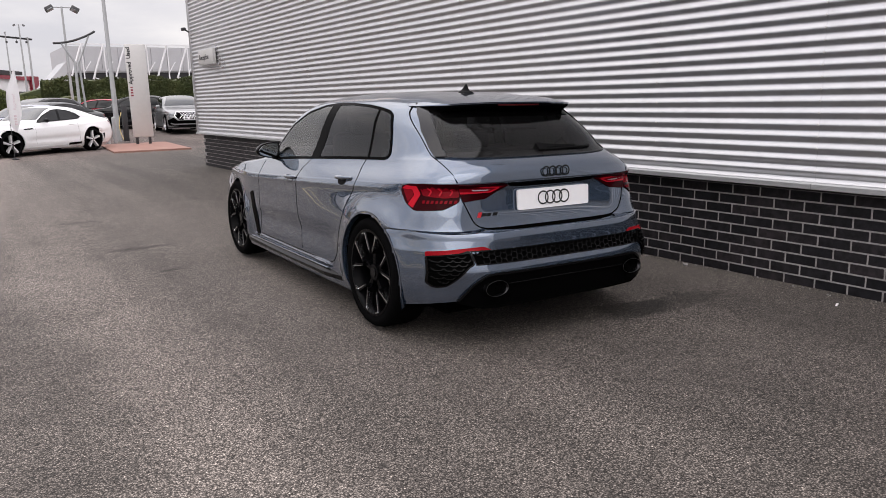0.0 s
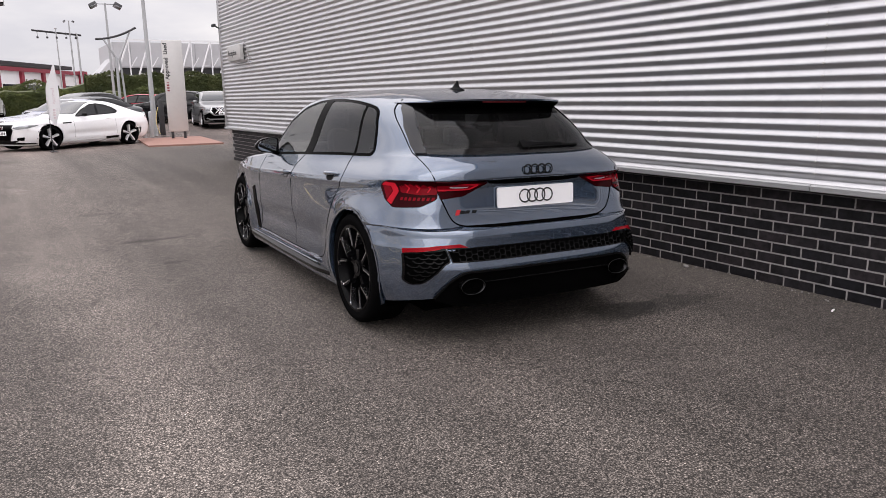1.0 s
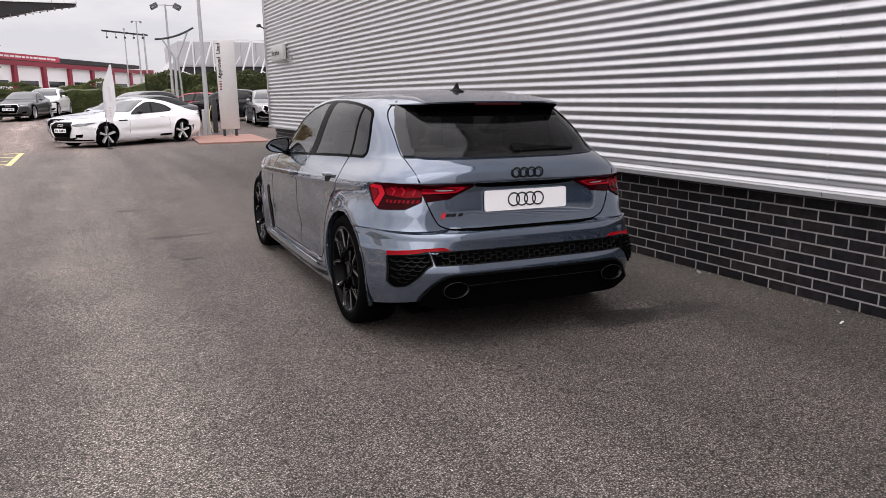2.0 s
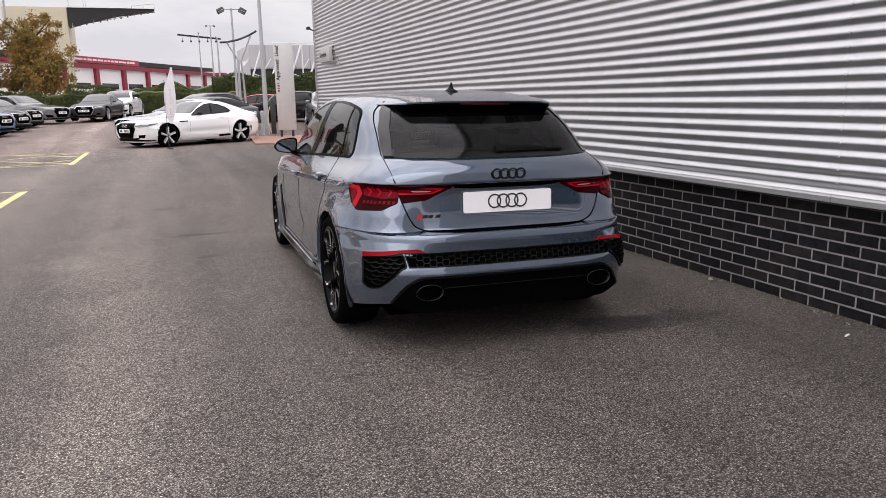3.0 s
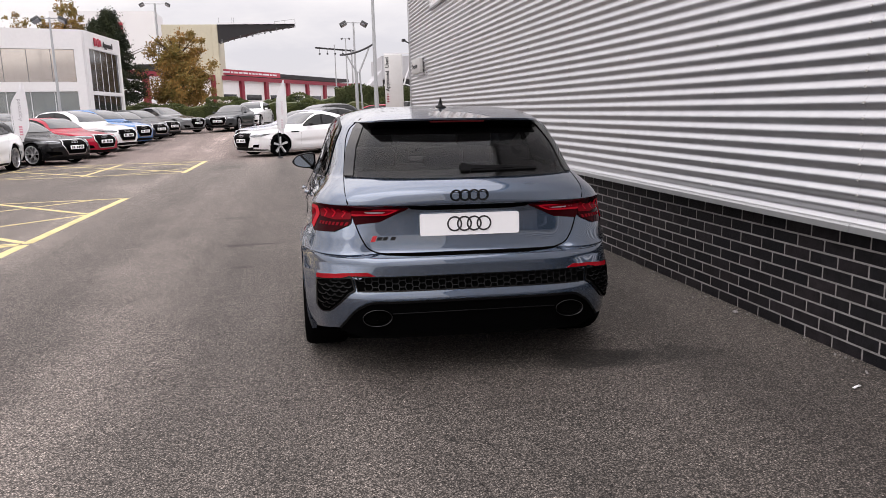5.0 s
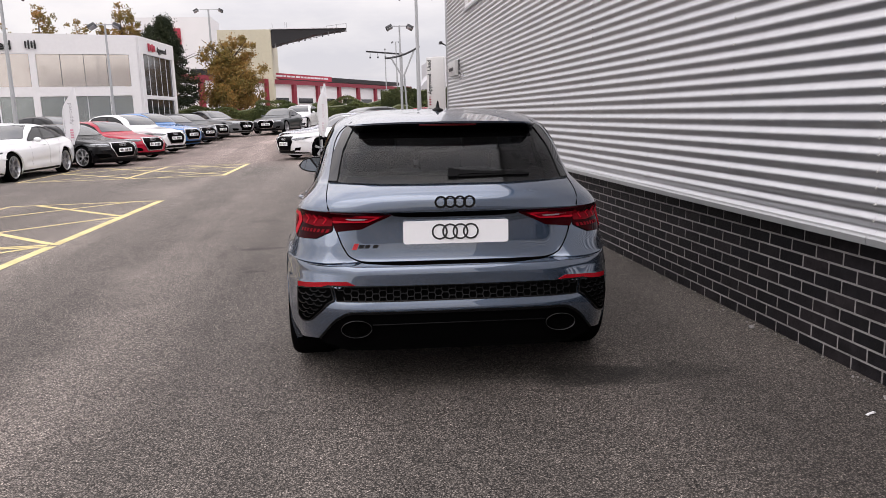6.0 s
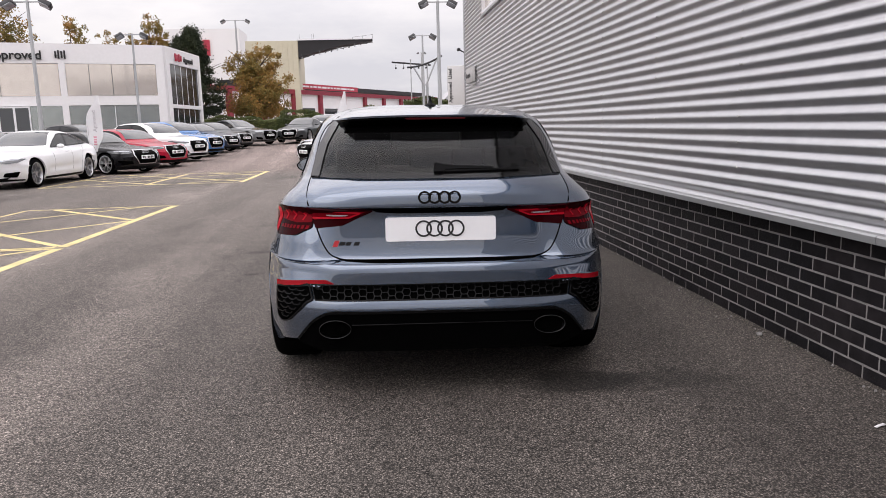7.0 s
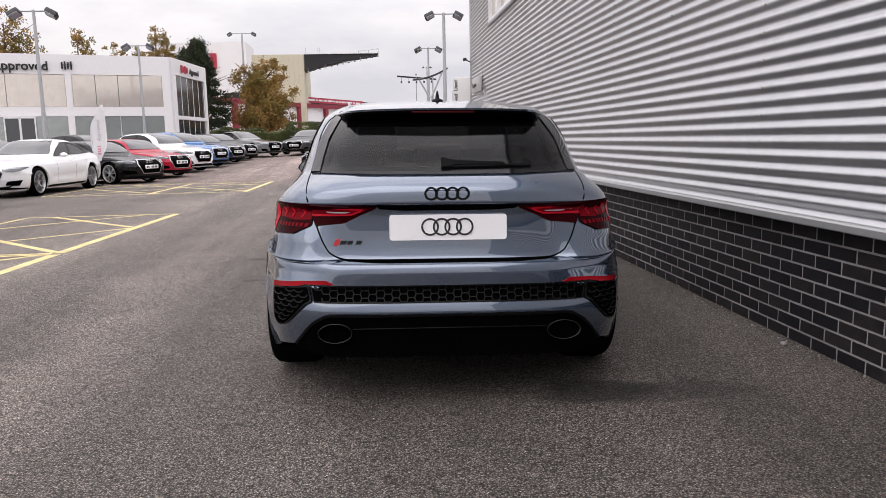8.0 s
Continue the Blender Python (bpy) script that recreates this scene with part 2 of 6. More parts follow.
def leaf_mat(name, dark, mid, light, patch=1.2, rough=0.6):
    """Leaves: each its own shade, drifting from one colour to another over the crown."""
    m = bpy.data.materials.new(name)
    m.use_nodes = True
    n, l = m.node_tree.nodes, m.node_tree.links
    b = n["Principled BSDF"]
    b.inputs["Roughness"].default_value, b.inputs["Specular IOR Level"].default_value = rough, 0.25
    geo, co, big, add, ramp = n.new("ShaderNodeNewGeometry"), n.new("ShaderNodeTexCoord"), n.new("ShaderNodeTexNoise"), n.new("ShaderNodeMath"), n.new("ShaderNodeValToRGB")
    big.inputs["Scale"].default_value, big.inputs["Detail"].default_value = patch, 3.0
    l.new(co.outputs["Object"], big.inputs["Vector"])
    add.operation = "MULTIPLY_ADD"
    add.inputs[1].default_value = 0.45
    sub = n.new("ShaderNodeMapRange")
    sub.inputs["From Min"].default_value, sub.inputs["From Max"].default_value = 0.32, 0.68
    sub.inputs["To Min"].default_value, sub.inputs["To Max"].default_value = 0.0, 0.55
    l.new(big.outputs["Fac"], sub.inputs["Value"])
    l.new(geo.outputs["Random Per Island"], add.inputs[0])
    l.new(sub.outputs["Result"], add.inputs[2])
    ramp.color_ramp.elements[0].color, ramp.color_ramp.elements[1].color = (*dark, 1), (*light, 1)
    ramp.color_ramp.elements.new(0.5).color = (*mid, 1)
    l.new(add.outputs[0], ramp.inputs["Fac"])
    l.new(ramp.outputs["Color"], b.inputs["Base Color"])
    return m


HEDGE = leaf_mat("hedge leaves", (0.030, 0.040, 0.012), (0.075, 0.095, 0.026), (0.15, 0.15, 0.045), 1.0)
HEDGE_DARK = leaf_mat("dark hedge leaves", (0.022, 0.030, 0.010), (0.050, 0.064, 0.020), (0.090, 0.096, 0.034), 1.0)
LEAF = leaf_mat("autumn leaves", (0.100, 0.110, 0.026), (0.250, 0.165, 0.045), (0.500, 0.250, 0.075), 0.55)
CONIFER = leaf_mat("pine needles", (0.010, 0.016, 0.008), (0.024, 0.034, 0.015), (0.055, 0.062, 0.026), 0.8)
BARK = mat("bark", (0.07, 0.05, 0.04), 0.9, 0, 0.3, 8)
TYRE = mat("tyre rubber", (0.0036, 0.0036, 0.0038), 0.7, 0, 0.15, 12, 0.0008, 200, spec=0.07, ior=1.12)
RIM_BLACK = mat("gloss black alloy", (0.0025, 0.0025, 0.003), 0.25, 0, 0.1, 8, spec=0.2, ior=1.25)
RIM_CUT = mat("machined alloy", (0.68, 0.68, 0.7), 0.22, 1.0, 0.05, 10)
RIM_STAR = mat("bright silver alloy", (0.74, 0.74, 0.76), 0.35, 0.5, 0.05, 10)
RIM_SILVER = mat("silver alloy", (0.5, 0.5, 0.52), 0.3, 0.9, 0.06, 10)
BLACK_GLOSS = mat("gloss black plastic", (0.003, 0.003, 0.0033), 0.08, 0, 0.1, 8, spec=0.35, ior=1.3)
BLACK_SATIN = mat("satin black plastic", (0.007, 0.007, 0.0075), 0.5, 0, 0.15, 15, 0.0005, 300, spec=0.3, ior=1.15)
BLACK_DEEP = mat("deep black plastic", (0.0015, 0.0015, 0.0016), 0.18, 0, 0.1, 8, spec=0.10, ior=1.14)
FIN_GLOSS = mat("piano black trim", (0.002, 0.002, 0.0022), 0.04, 0, 0.1, 8, spec=0.5)
RED_MATT = mat("dull dark red lens", (0.05, 0.002, 0.004), 0.6, 0, 0.1, 8, spec=0.1)
MIRROR = mat("mirror silver", (0.42, 0.44, 0.46), 0.02, 1.0, 0.01, 3)
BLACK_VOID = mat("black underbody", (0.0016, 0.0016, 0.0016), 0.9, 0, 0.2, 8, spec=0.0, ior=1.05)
CHROME = mat("brushed steel", (0.55, 0.55, 0.56), 0.18, 1.0, 0.05, 10)
DARK_CHROME = mat("dark chrome", (0.03, 0.03, 0.032), 0.22, 0.9, 0.05, 10)
RIM_DIM = mat("dull steel", (0.05, 0.05, 0.052), 0.35, 1.0, 0.05, 10)
RED_LENS = mat("red lamp lens", (0.155, 0.002, 0.007), 0.06, 0, 0.1, 10, spec=0.2, ior=1.25)
RED_DARK = mat("smoked red lens", (0.024, 0.0006, 0.002), 0.08, 0, 0.1, 10, spec=0.2, ior=1.22)
GRILLE = mat("dark grey grille plastic", (0.006, 0.006, 0.0065), 0.25, 0, 0.1, 12, spec=0.3, ior=1.35)
RED_BRIGHT = mat("bright red light guide", (0.44, 0.008, 0.020), 0.2, 0, 0.05, 10, spec=0.25, ior=1.25)
RED_REFLECT = mat("red reflector", (0.24, 0.004, 0.009), 0.2, 0, 0.08, 20, spec=0.35, ior=1.2)
PLATE_WHITE = mat("white plate", (0.93, 0.925, 0.945), 0.4, 0, 0.015, 8)
INK = mat("black ink", (0.012, 0.012, 0.013), 0.5, 0, 0.05, 8)
BADGE_RED = mat("badge red", (0.5, 0.02, 0.03), 0.3, 0, 0.05, 8)
LAMP_DARK = mat("smoked headlamp", (0.09, 0.095, 0.10), 0.12, 0.4, 0.3, 14, coat=1.0)
LAMP_GLASS = mat("headlamp lens", (0.42, 0.44, 0.47), 0.08, 0.2, 0.15, 14, coat=1.0)
SEAT_DARK = mat("dark upholstery", (0.012, 0.012, 0.013), 0.7, 0, 0.2, 12)
GLASS_CAR = glass_mat("privacy glass", (0.27, 0.27, 0.28), 0.0, 0.96, 1.36)
GLASS_CLEAR = glass_mat("tinted glass", (0.80, 0.83, 0.82), 0.0, 0.96)
GLASS_FAR = mat("dark car glass", (0.010, 0.011, 0.012), 0.05, 0, 0.1, 3, spec=0.35)
GLASS_SCREEN = mat("windscreen glass", (0.06, 0.065, 0.07), 0.04, 0.0, 0.1, 3, coat=0.4, spec=0.5)
GLASS_SHOP = mat("bronze reflective glazing", (0.74, 0.675, 0.62), 0.10, 0.85, 0.08, 0.5)
GLASS_SHOP_LOW = mat("grey reflective glazing", (0.40, 0.43, 0.415), 0.12, 0.8, 0.15, 0.5)
GLASS_DARK = mat("dark glazing", (0.03, 0.032, 0.035), 0.1, 0, 0.1, 1)
FLAG_PALE = mat("sun-bleached print", (0.72, 0.62, 0.65), 0.8, 0, 0.05, 6)
FLAG_INK = mat("faded grey print", (0.42, 0.40, 0.42), 0.8, 0, 0.05, 6)
FLAG_RED = mat("faded red print", (0.62, 0.30, 0.36), 0.8, 0, 0.05, 6)
FLAG = mat("white flag cloth", (0.86, 0.86, 0.87), 0.85, 0, 0.04, 4)
fn = FLAG.node_tree
f_tr, f_mx = fn.nodes.new("ShaderNodeBsdfTranslucent"), fn.nodes.new("ShaderNodeMixShader")
f_tr.inputs["Color"].default_value = (0.88, 0.87, 0.88, 1)
f_mx.inputs["Fac"].default_value = 0.45
fn.links.new(fn.nodes["Principled BSDF"].outputs[0], f_mx.inputs[1])
fn.links.new(f_tr.outputs[0], f_mx.inputs[2])
fn.links.new(f_mx.outputs[0], fn.nodes["Material Output"].inputs["Surface"])
SIGN_RED = mat("sign red", (0.42, 0.03, 0.06), 0.5, 0, 0.06, 1)
BADGE_DEEP = mat("deep red print", (0.22, 0.015, 0.03), 0.5, 0, 0.06, 4)
FRAME_GREY = mat("grey window frame", (0.12, 0.12, 0.125), 0.5, 0.2, 0.06, 3)
BRIGHT_WHITE = mat("bright white sheet", (0.94, 0.93, 0.935), 0.5, 0, 0.03, 0.5)
ARENA = mat("pale grey arena panel", (0.52, 0.52, 0.54), 0.5, 0.1, 0.04, 0.5)


def paint(name, col, metal=0.25, rough=0.36, coat=1.0, spec=0.15):
    return mat(name, col, rough, metal, 0.04, 3, coat=coat, spec=spec)


PAINT_HERO = paint("slate blue-grey metallic paint", (0.062, 0.096, 0.154), 0.75, 0.22, spec=0.5)
PAINT_HERO.node_tree.nodes["Principled BSDF"].inputs["Coat IOR"].default_value = 2.1
PAINT_HERO.node_tree.nodes["Principled BSDF"].inputs["Coat Roughness"].default_value = 0.005
PAINT_WHITE = paint("white paint", (0.87, 0.87, 0.88), 0.0, 0.3)
PAINT_RED = paint("red paint", (0.38, 0.003, 0.026), 0.0, coat=0.7)
PAINT_BLACK = paint("black paint", (0.006, 0.006, 0.007), 0.0, 0.2, 0.35)
PAINT_BLUE = paint("blue metallic paint", (0.035, 0.16, 0.42), 0.3)
PAINT_GREY = paint("dark grey metallic paint", (0.045, 0.050, 0.054), 0.3, coat=0.6)
PAINT_MID = paint("nardo grey paint", (0.17, 0.175, 0.18), 0.0)
PAINT_SILVER = paint("silver grey metallic paint", (0.25, 0.255, 0.26), 0.4)
PAINT_LILAC = paint("pale blue-silver paint", (0.33, 0.35, 0.44), 0.3)
PAINT_DEEP = paint("dark blue metallic paint", (0.014, 0.022, 0.045), 0.3, coat=0.6)

# ---- mesh helpers ----
def link(name, bm, material, parent=None, label="", smooth=False):
    me = bpy.data.meshes.new(name)
    bm.to_mesh(me)
    bm.free()
    me.materials.append(material)
    me.shade_smooth()
    me.set_sharp_from_angle(angle=radians(62 if smooth else 36))
    ob = new(name, me)
    if parent is not None:
        ob.parent = parent
    if label:
        ob["label"] = label
    return ob


def part(name, bm, material, parent, label="", smooth=False):
    return link(name, bm, material, parent, label, smooth)


def thing(name, m, label, category, group="", kind=""):
    ob = new(name)
    ob.empty_display_size = 0.2
    ob.matrix_world = m
    return tagged(ob, label, category, group, kind)


def box(bm, cx, cy, cz, sx, sy, sz, bevel=0.0, m=None):
    geo = bmesh.ops.create_cube(bm, size=1.0)
    vs = geo["verts"]
    bmesh.ops.scale(bm, vec=(sx, sy, sz), verts=vs)
    if bevel:
        es = list({e for v in vs for e in v.link_edges})
        r = bmesh.ops.bevel(bm, geom=es, offset=bevel, segments=2, affect="EDGES", profile=0.5)
        vs = list({v for f in r["faces"] for v in f.verts} | {v for v in vs if v.is_valid})
    t = Matrix.Translation((cx, cy, cz))
    bmesh.ops.transform(bm, matrix=(m @ t) if m else t, verts=vs)
    return vs


def boxed(sx, sy, sz, cx=0, cy=0, cz=0, bevel=0.0):
    bm = bmesh.new()
    box(bm, cx, cy, cz, sx, sy, sz, bevel)
    return bm


def tube(bm, a, b, r0, r1=None, seg=10, cap=True):
    """A tapered round bar from a to b."""
    a, b = Vector(a), Vector(b)
    r1 = r0 if r1 is None else r1
    q = (b - a).to_track_quat("Z", "Y").to_matrix()
    ra, rb = [], []
    for i in range(seg):
        k = 2 * math.pi * i / seg
        d = q @ Vector((math.cos(k), math.sin(k), 0))
        ra.append(bm.verts.new(a + d * r0))
        rb.append(bm.verts.new(b + d * r1))
    for i in range(seg):
        j = (i + 1) % seg
        bm.faces.new((ra[i], ra[j], rb[j], rb[i]))
    if cap:
        bm.faces.new(ra[::-1])
        bm.faces.new(rb)


def prism(bm, pts, depth, m=None):
    """A plate: a polygon in the xz-plane with thickness along y from 0 to depth."""
    m = m or Matrix()
    a = [bm.verts.new(m @ Vector((x, 0, z))) for x, z in pts]
    b = [bm.verts.new(m @ Vector((x, depth, z))) for x, z in pts]
    n = len(pts)
    bm.faces.new(a)
    bm.faces.new(b[::-1])
    for i in range(n):
        j = (i + 1) % n
        bm.faces.new((a[j], a[i], b[i], b[j]))
    bmesh.ops.recalc_face_normals(bm, faces=bm.faces)


def pchip(x, y, xs):
    """Smooth, overshoot-free interpolation."""
    x, y, xs = np.asarray(x, float), np.asarray(y, float), np.asarray(xs, float)
    h, d = np.diff(x), np.diff(y) / np.diff(x)
    s = np.zeros(len(x))
    for i in range(1, len(x) - 1):
        if d[i - 1] * d[i] > 0:
            a, b = 2 * h[i] + h[i - 1], h[i] + 2 * h[i - 1]
            s[i] = (a + b) / (a / d[i - 1] + b / d[i])
    s[0], s[-1] = d[0], d[-1]
    k = np.clip(np.searchsorted(x, xs) - 1, 0, len(x) - 2)
    t = (xs - x[k]) / h[k]
    return ((2 * t**3 - 3 * t**2 + 1) * y[k] + (t**3 - 2 * t**2 + t) * h[k] * s[k]
            + (-2 * t**3 + 3 * t**2) * y[k + 1] + (t**3 - t**2) * h[k] * s[k + 1])


def step(a, b, v):
    t = np.clip((v - a) / (b - a), 0, 1)
    return t * t * (3 - 2 * t)


def gz(y):
    """Height of the ground: level near the wall, then rising gently."""
    return 0.025 * (max(0.0, y - 25.5) if y < 70 else 44.5)


def text_part(name, words, size, material, parent, m, depth=0.004, spacing=1.0, bold=0.0):
    cu = bpy.data.curves.new(name, "FONT")
    cu.body, cu.size, cu.extrude, cu.space_character, cu.offset = words, size, depth, spacing, bold
    cu.align_x, cu.align_y = "LEFT", "CENTER"
    tmp = new(name + "_tmp", cu)
    me = bpy.data.meshes.new_from_object(tmp.evaluated_get(bpy.context.evaluated_depsgraph_get()))
    bpy.data.objects.remove(tmp)
    me.materials.clear()
    me.materials.append(material)
    ob = new(name, me)
    ob.parent = parent
    ob.matrix_local = m
    return ob

# ---- ground ----
def ground_mesh():
    xs = [-900, -300, -120, -60, -30, -15, -8, -4, 0, 3, 6, 10, 20, 40, 80, 200, 900]
    ys = [-900, -200, -60, -20, -8, 0, 6, 12, 18, 24, 25.5, 27, 30, 36, 44, 56, 70, 100, 200, 400, 1500]
    bm = bmesh.new()
    g = [[bm.verts.new((x, y, gz(y))) for x in xs] for y in ys]
    for j in range(len(ys) - 1):
        for i in range(len(xs) - 1):
            bm.faces.new((g[j][i], g[j][i + 1], g[j + 1][i + 1], g[j + 1][i]))
    return bm


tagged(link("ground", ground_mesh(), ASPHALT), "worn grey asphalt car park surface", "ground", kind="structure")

# ---- clad building: corrugated sheets over a brick plinth ----
WALL_X, WALL_Y0, WALL_Y1, CLAD_Z, CLAD_TOP = 5.19, -14.0, 16.62, 0.742, 6.5
PITCH = 0.0765
wall = tagged(link("wall_east", boxed(9.0, WALL_Y1 - WALL_Y0 - 0.12, CLAD_TOP - 0.72, 5.26 + 4.5, (WALL_Y0 + WALL_Y1) / 2 - 0.06, (CLAD_TOP + 0.72) / 2), DARK_PAINT), "large shed wall in corrugated silver metal cladding", "wall", kind="structure")


def sheet(y0, y1, z0, z1, x_face, along="y"):
    """A sheet with horizontal waves."""
    bm = bmesh.new()
    n = int((z1 - z0) / PITCH * 10)
    rows = []
    for i in range(n + 1):
        z = z0 + (z1 - z0) * i / n
        x = x_face + 0.0095 * (1 - math.cos(2 * math.pi * (z - 0.809) / PITCH))
        rows.append([bm.verts.new((x, y, z)) for y in (y0, (y0 + y1) / 2, y1)] if along == "y" else [bm.verts.new((y, x, z)) for y in (y0, (y0 + y1) / 2, y1)])
    for a, b in zip(rows, rows[1:]):
        for k in range(2):
            bm.faces.new((a[k], a[k + 1], b[k + 1], b[k]))
    return bm


edges = [2.603 + 3.99 * k for k in range(-5, 4)]
edges = [WALL_Y0] + [e for e in edges if WALL_Y0 + 1 < e < WALL_Y1 - 0.8] + [WALL_Y1]
WIN_Y0, WIN_Y1, WIN_Z0, WIN_Z1 = 9.0, 13.9, 3.27, 4.9
for a, b in zip(edges, edges[1:]):
    cuts = [(a, b, CLAD_Z, CLAD_TOP)]
    if b > WIN_Y0 and a < WIN_Y1:
        cuts = [(a, b, CLAD_Z, WIN_Z0), (a, b, WIN_Z1, CLAD_TOP)]
        if a < WIN_Y0:
            cuts.append((a, WIN_Y0, WIN_Z0, WIN_Z1))
        if b > WIN_Y1:
            cuts.append((WIN_Y1, b, WIN_Z0, WIN_Z1))
    for c in cuts:
        part("cladding_sheet", sheet(c[0] + 0.0003, c[1] - 0.0003, c[2], c[3], WALL_X), CLADDING, wall, smooth=True)
part("cladding_sheet", sheet(WALL_X, 14.2, CLAD_Z, CLAD_TOP, 0.0, "x"), CLADDING, wall, smooth=True).matrix_local = Matrix.Translation((0, WALL_Y1, 0)) @ Matrix.Diagonal((1, -1, 1, 1))
part("corner_flashing", boxed(0.11, 0.11, CLAD_TOP - CLAD_Z, WALL_X + 0.045, WALL_Y1 - 0.045, (CLAD_TOP + CLAD_Z) / 2, 0.006), CLADDING, wall)
for a, b in zip(edges, edges[1:]):
    bm = bmesh.new()
    prism(bm, [(5.152, .698), (5.30, .698), (5.30, .735), (5.215, .744), (5.160, .740), (5.152, .730)], b - a - 0.004, Matrix.Translation((0, a + 0.002, 0)))
    part("drip_trim", bm, TRIM, wall, "grey folded metal drip trim")
bm = bmesh.new()
k = 0
for e in [2.603 + 1.33 * j for j in range(-6, 11)]:
    lap = abs((e - 2.603) / 3.99 - round((e - 2.603) / 3.99)) < 0.05
    z = 0.809
    while z < CLAD_TOP - 0.1:
        if not (WIN_Y0 - 0.1 < e < WIN_Y1 + 0.1 and WIN_Z0 - 0.05 < z < WIN_Z1 + 0.05):
            tube(bm, (WALL_X - 0.007, e, z), (WALL_X + 0.004, e, z), 0.007, 0.008, 8)
        z += PITCH * (1 if lap else 2)
tagged(part("cladding_screws", bm, SILVER_PANEL, wall), kind="stuff")
# high window
win = tagged(link("window_1", boxed(0.05, WIN_Y1 - WIN_Y0, WIN_Z1 - WIN_Z0, WALL_X + 0.075, (WIN_Y0 + WIN_Y1) / 2, (WIN_Z0 + WIN_Z1) / 2), GLASS_SHOP), "high strip window with pale blinds in the clad wall", "window", kind="structure")
bm = bmesh.new()
box(bm, WALL_X + 0.03, (WIN_Y0 + WIN_Y1) / 2, WIN_Z0 + 0.03, 0.09, WIN_Y1 - WIN_Y0, 0.06, 0.004)
box(bm, WALL_X + 0.03, (WIN_Y0 + WIN_Y1) / 2, WIN_Z1 - 0.03, 0.09, WIN_Y1 - WIN_Y0, 0.06, 0.004)
for i in range(6):
    box(bm, WALL_X + 0.03, WIN_Y0 + 0.03 + (WIN_Y1 - WIN_Y0 - 0.06) * i / 5, (WIN_Z0 + WIN_Z1) / 2, 0.085, 0.06, WIN_Z1 - WIN_Z0 - 0.12, 0.004)
part("window_frame", bm, WHITE_PANEL, win)
bm = bmesh.new()
box(bm, WALL_X - 0.012, (WIN_Y0 + WIN_Y1) / 2, WIN_Z0 - 0.02, 0.03, WIN_Y1 - WIN_Y0 + 0.12, 0.05, 0.004)
part("window_sill", bm, TRIM, win)
# roof edge
part("roof_edge", boxed(9.3, WALL_Y1 - WALL_Y0 + 0.2, 0.25, 5.1 + 4.65, (WALL_Y0 + WALL_Y1) / 2, CLAD_TOP + 0.12), TRIM, wall)

# sign and security lamp on the wall near its far corner
sign = thing("wall_sign", pose(WALL_X - 0.04, 15.35, 2.26), "small silver sign box fixed on the clad wall", "sign")
part("sign_box", boxed(0.07, 0.95, 0.30, 0, 0, 0, 0.006), SILVER_PANEL, sign)
text_part("sign_word", "Reception", 0.15, DARK_PAINT, sign, pose(-0.037, 0.40, 0, 90, 0, -90), 0.002)
cctv = thing("security_camera", pose(WALL_X - 0.02, 16.5, 2.84), "small dark security camera on a wall bracket", "camera")
bm = bmesh.new()
tube(bm, (0, 0, 0), (-0.09, 0, 0.05), 0.012, 0.018, 8)
part("bracket", bm, DARK_PAINT, cctv)
bm = bmesh.new()
box(bm, -0.12, 0, 0.06, 0.07, 0.16, 0.06, 0.015)
part("housing", bm, DARK_PAINT, cctv)

# ---- road marking: yellow hatched boxes ----
def stripe(bm, a, b, w=0.10):
    a, b = Vector((*a, 0)), Vector((*b, 0))
    t = (b - a).normalized()
    s = Vector((-t.y, t.x, 0)) * w / 2
    n = max(1, int((b - a).length / 1.5))
    for i in range(n):
        p, q = a.lerp(b, i / n), a.lerp(b, (i + 1) / n)
        vs = [bm.verts.new((v.x, v.y, gz(v.y) + 0.004)) for v in (p - s, q - s, q + s, p + s)]
        bm.faces.new(vs)


def hatched_box(x0, x1, y0, y1, falling, rising, label, lean=0.0, divider=None):
    """A box with its border and diagonals x + y = c (falling) and y - x = c (rising)."""
    th = thing("yellow_box_marking", Matrix(), label, "road marking", "yellow hatched boxes")

    def piece(name, a, b, w):
        bm = bmesh.new()
        stripe(bm, (a[0] + lean * (a[1] - y1), a[1]), (b[0] + lean * (b[1] - y1), b[1]), w)
        part(name, bm, YELLOW, th)
    for a, b, w in (((x1, y0), (x1, y1), .12), ((x0, y1), (x1 - .07, y1), .07), ((x0, y0), (x1 - .07, y0), .07), ((x0, y0 + .06), (x0, y1 - .06), .07)):
        piece("border_line", a, b, w)
    if divider:
        piece("border_line", (divider, y0 + .06), (divider, y1 - .3), .10)
    for c, sgn in [(c, -1) for c in falling] + [(c, 1) for c in rising]:
        lo, hi = x0 + .05, x1 - .07
        lo = max(lo, min((y0 + .06 - c) * sgn, (y1 - .04 - c) * sgn))
        hi = min(hi, max((y0 + .06 - c) * sgn, (y1 - .04 - c) * sgn))
        if hi - lo > .15:
            piece("hatch_line", (lo, c + sgn * lo), (hi, c + sgn * hi), .09 if sgn < 0 else .07)


hatched_box(-2.83, -0.39, 8.27, 12.70, (10.3, 7.9), (13.55, 11.1), "worn yellow hatched bay painted on the asphalt", 0.035)
hatched_box(-2.98, -0.545, 3.90, 8.17, (5.6, 3.1), (8.85, 6.3), "worn yellow hatched bay beside another on the asphalt", 0.035)
hatched_box(-4.85, -0.10, 18.1, 22.5, (18.3, 20.6, 16.0), (19.8, 22.6, 25.2), "worn yellow hatched bays in front of parked cars", 0.015, -2.4)

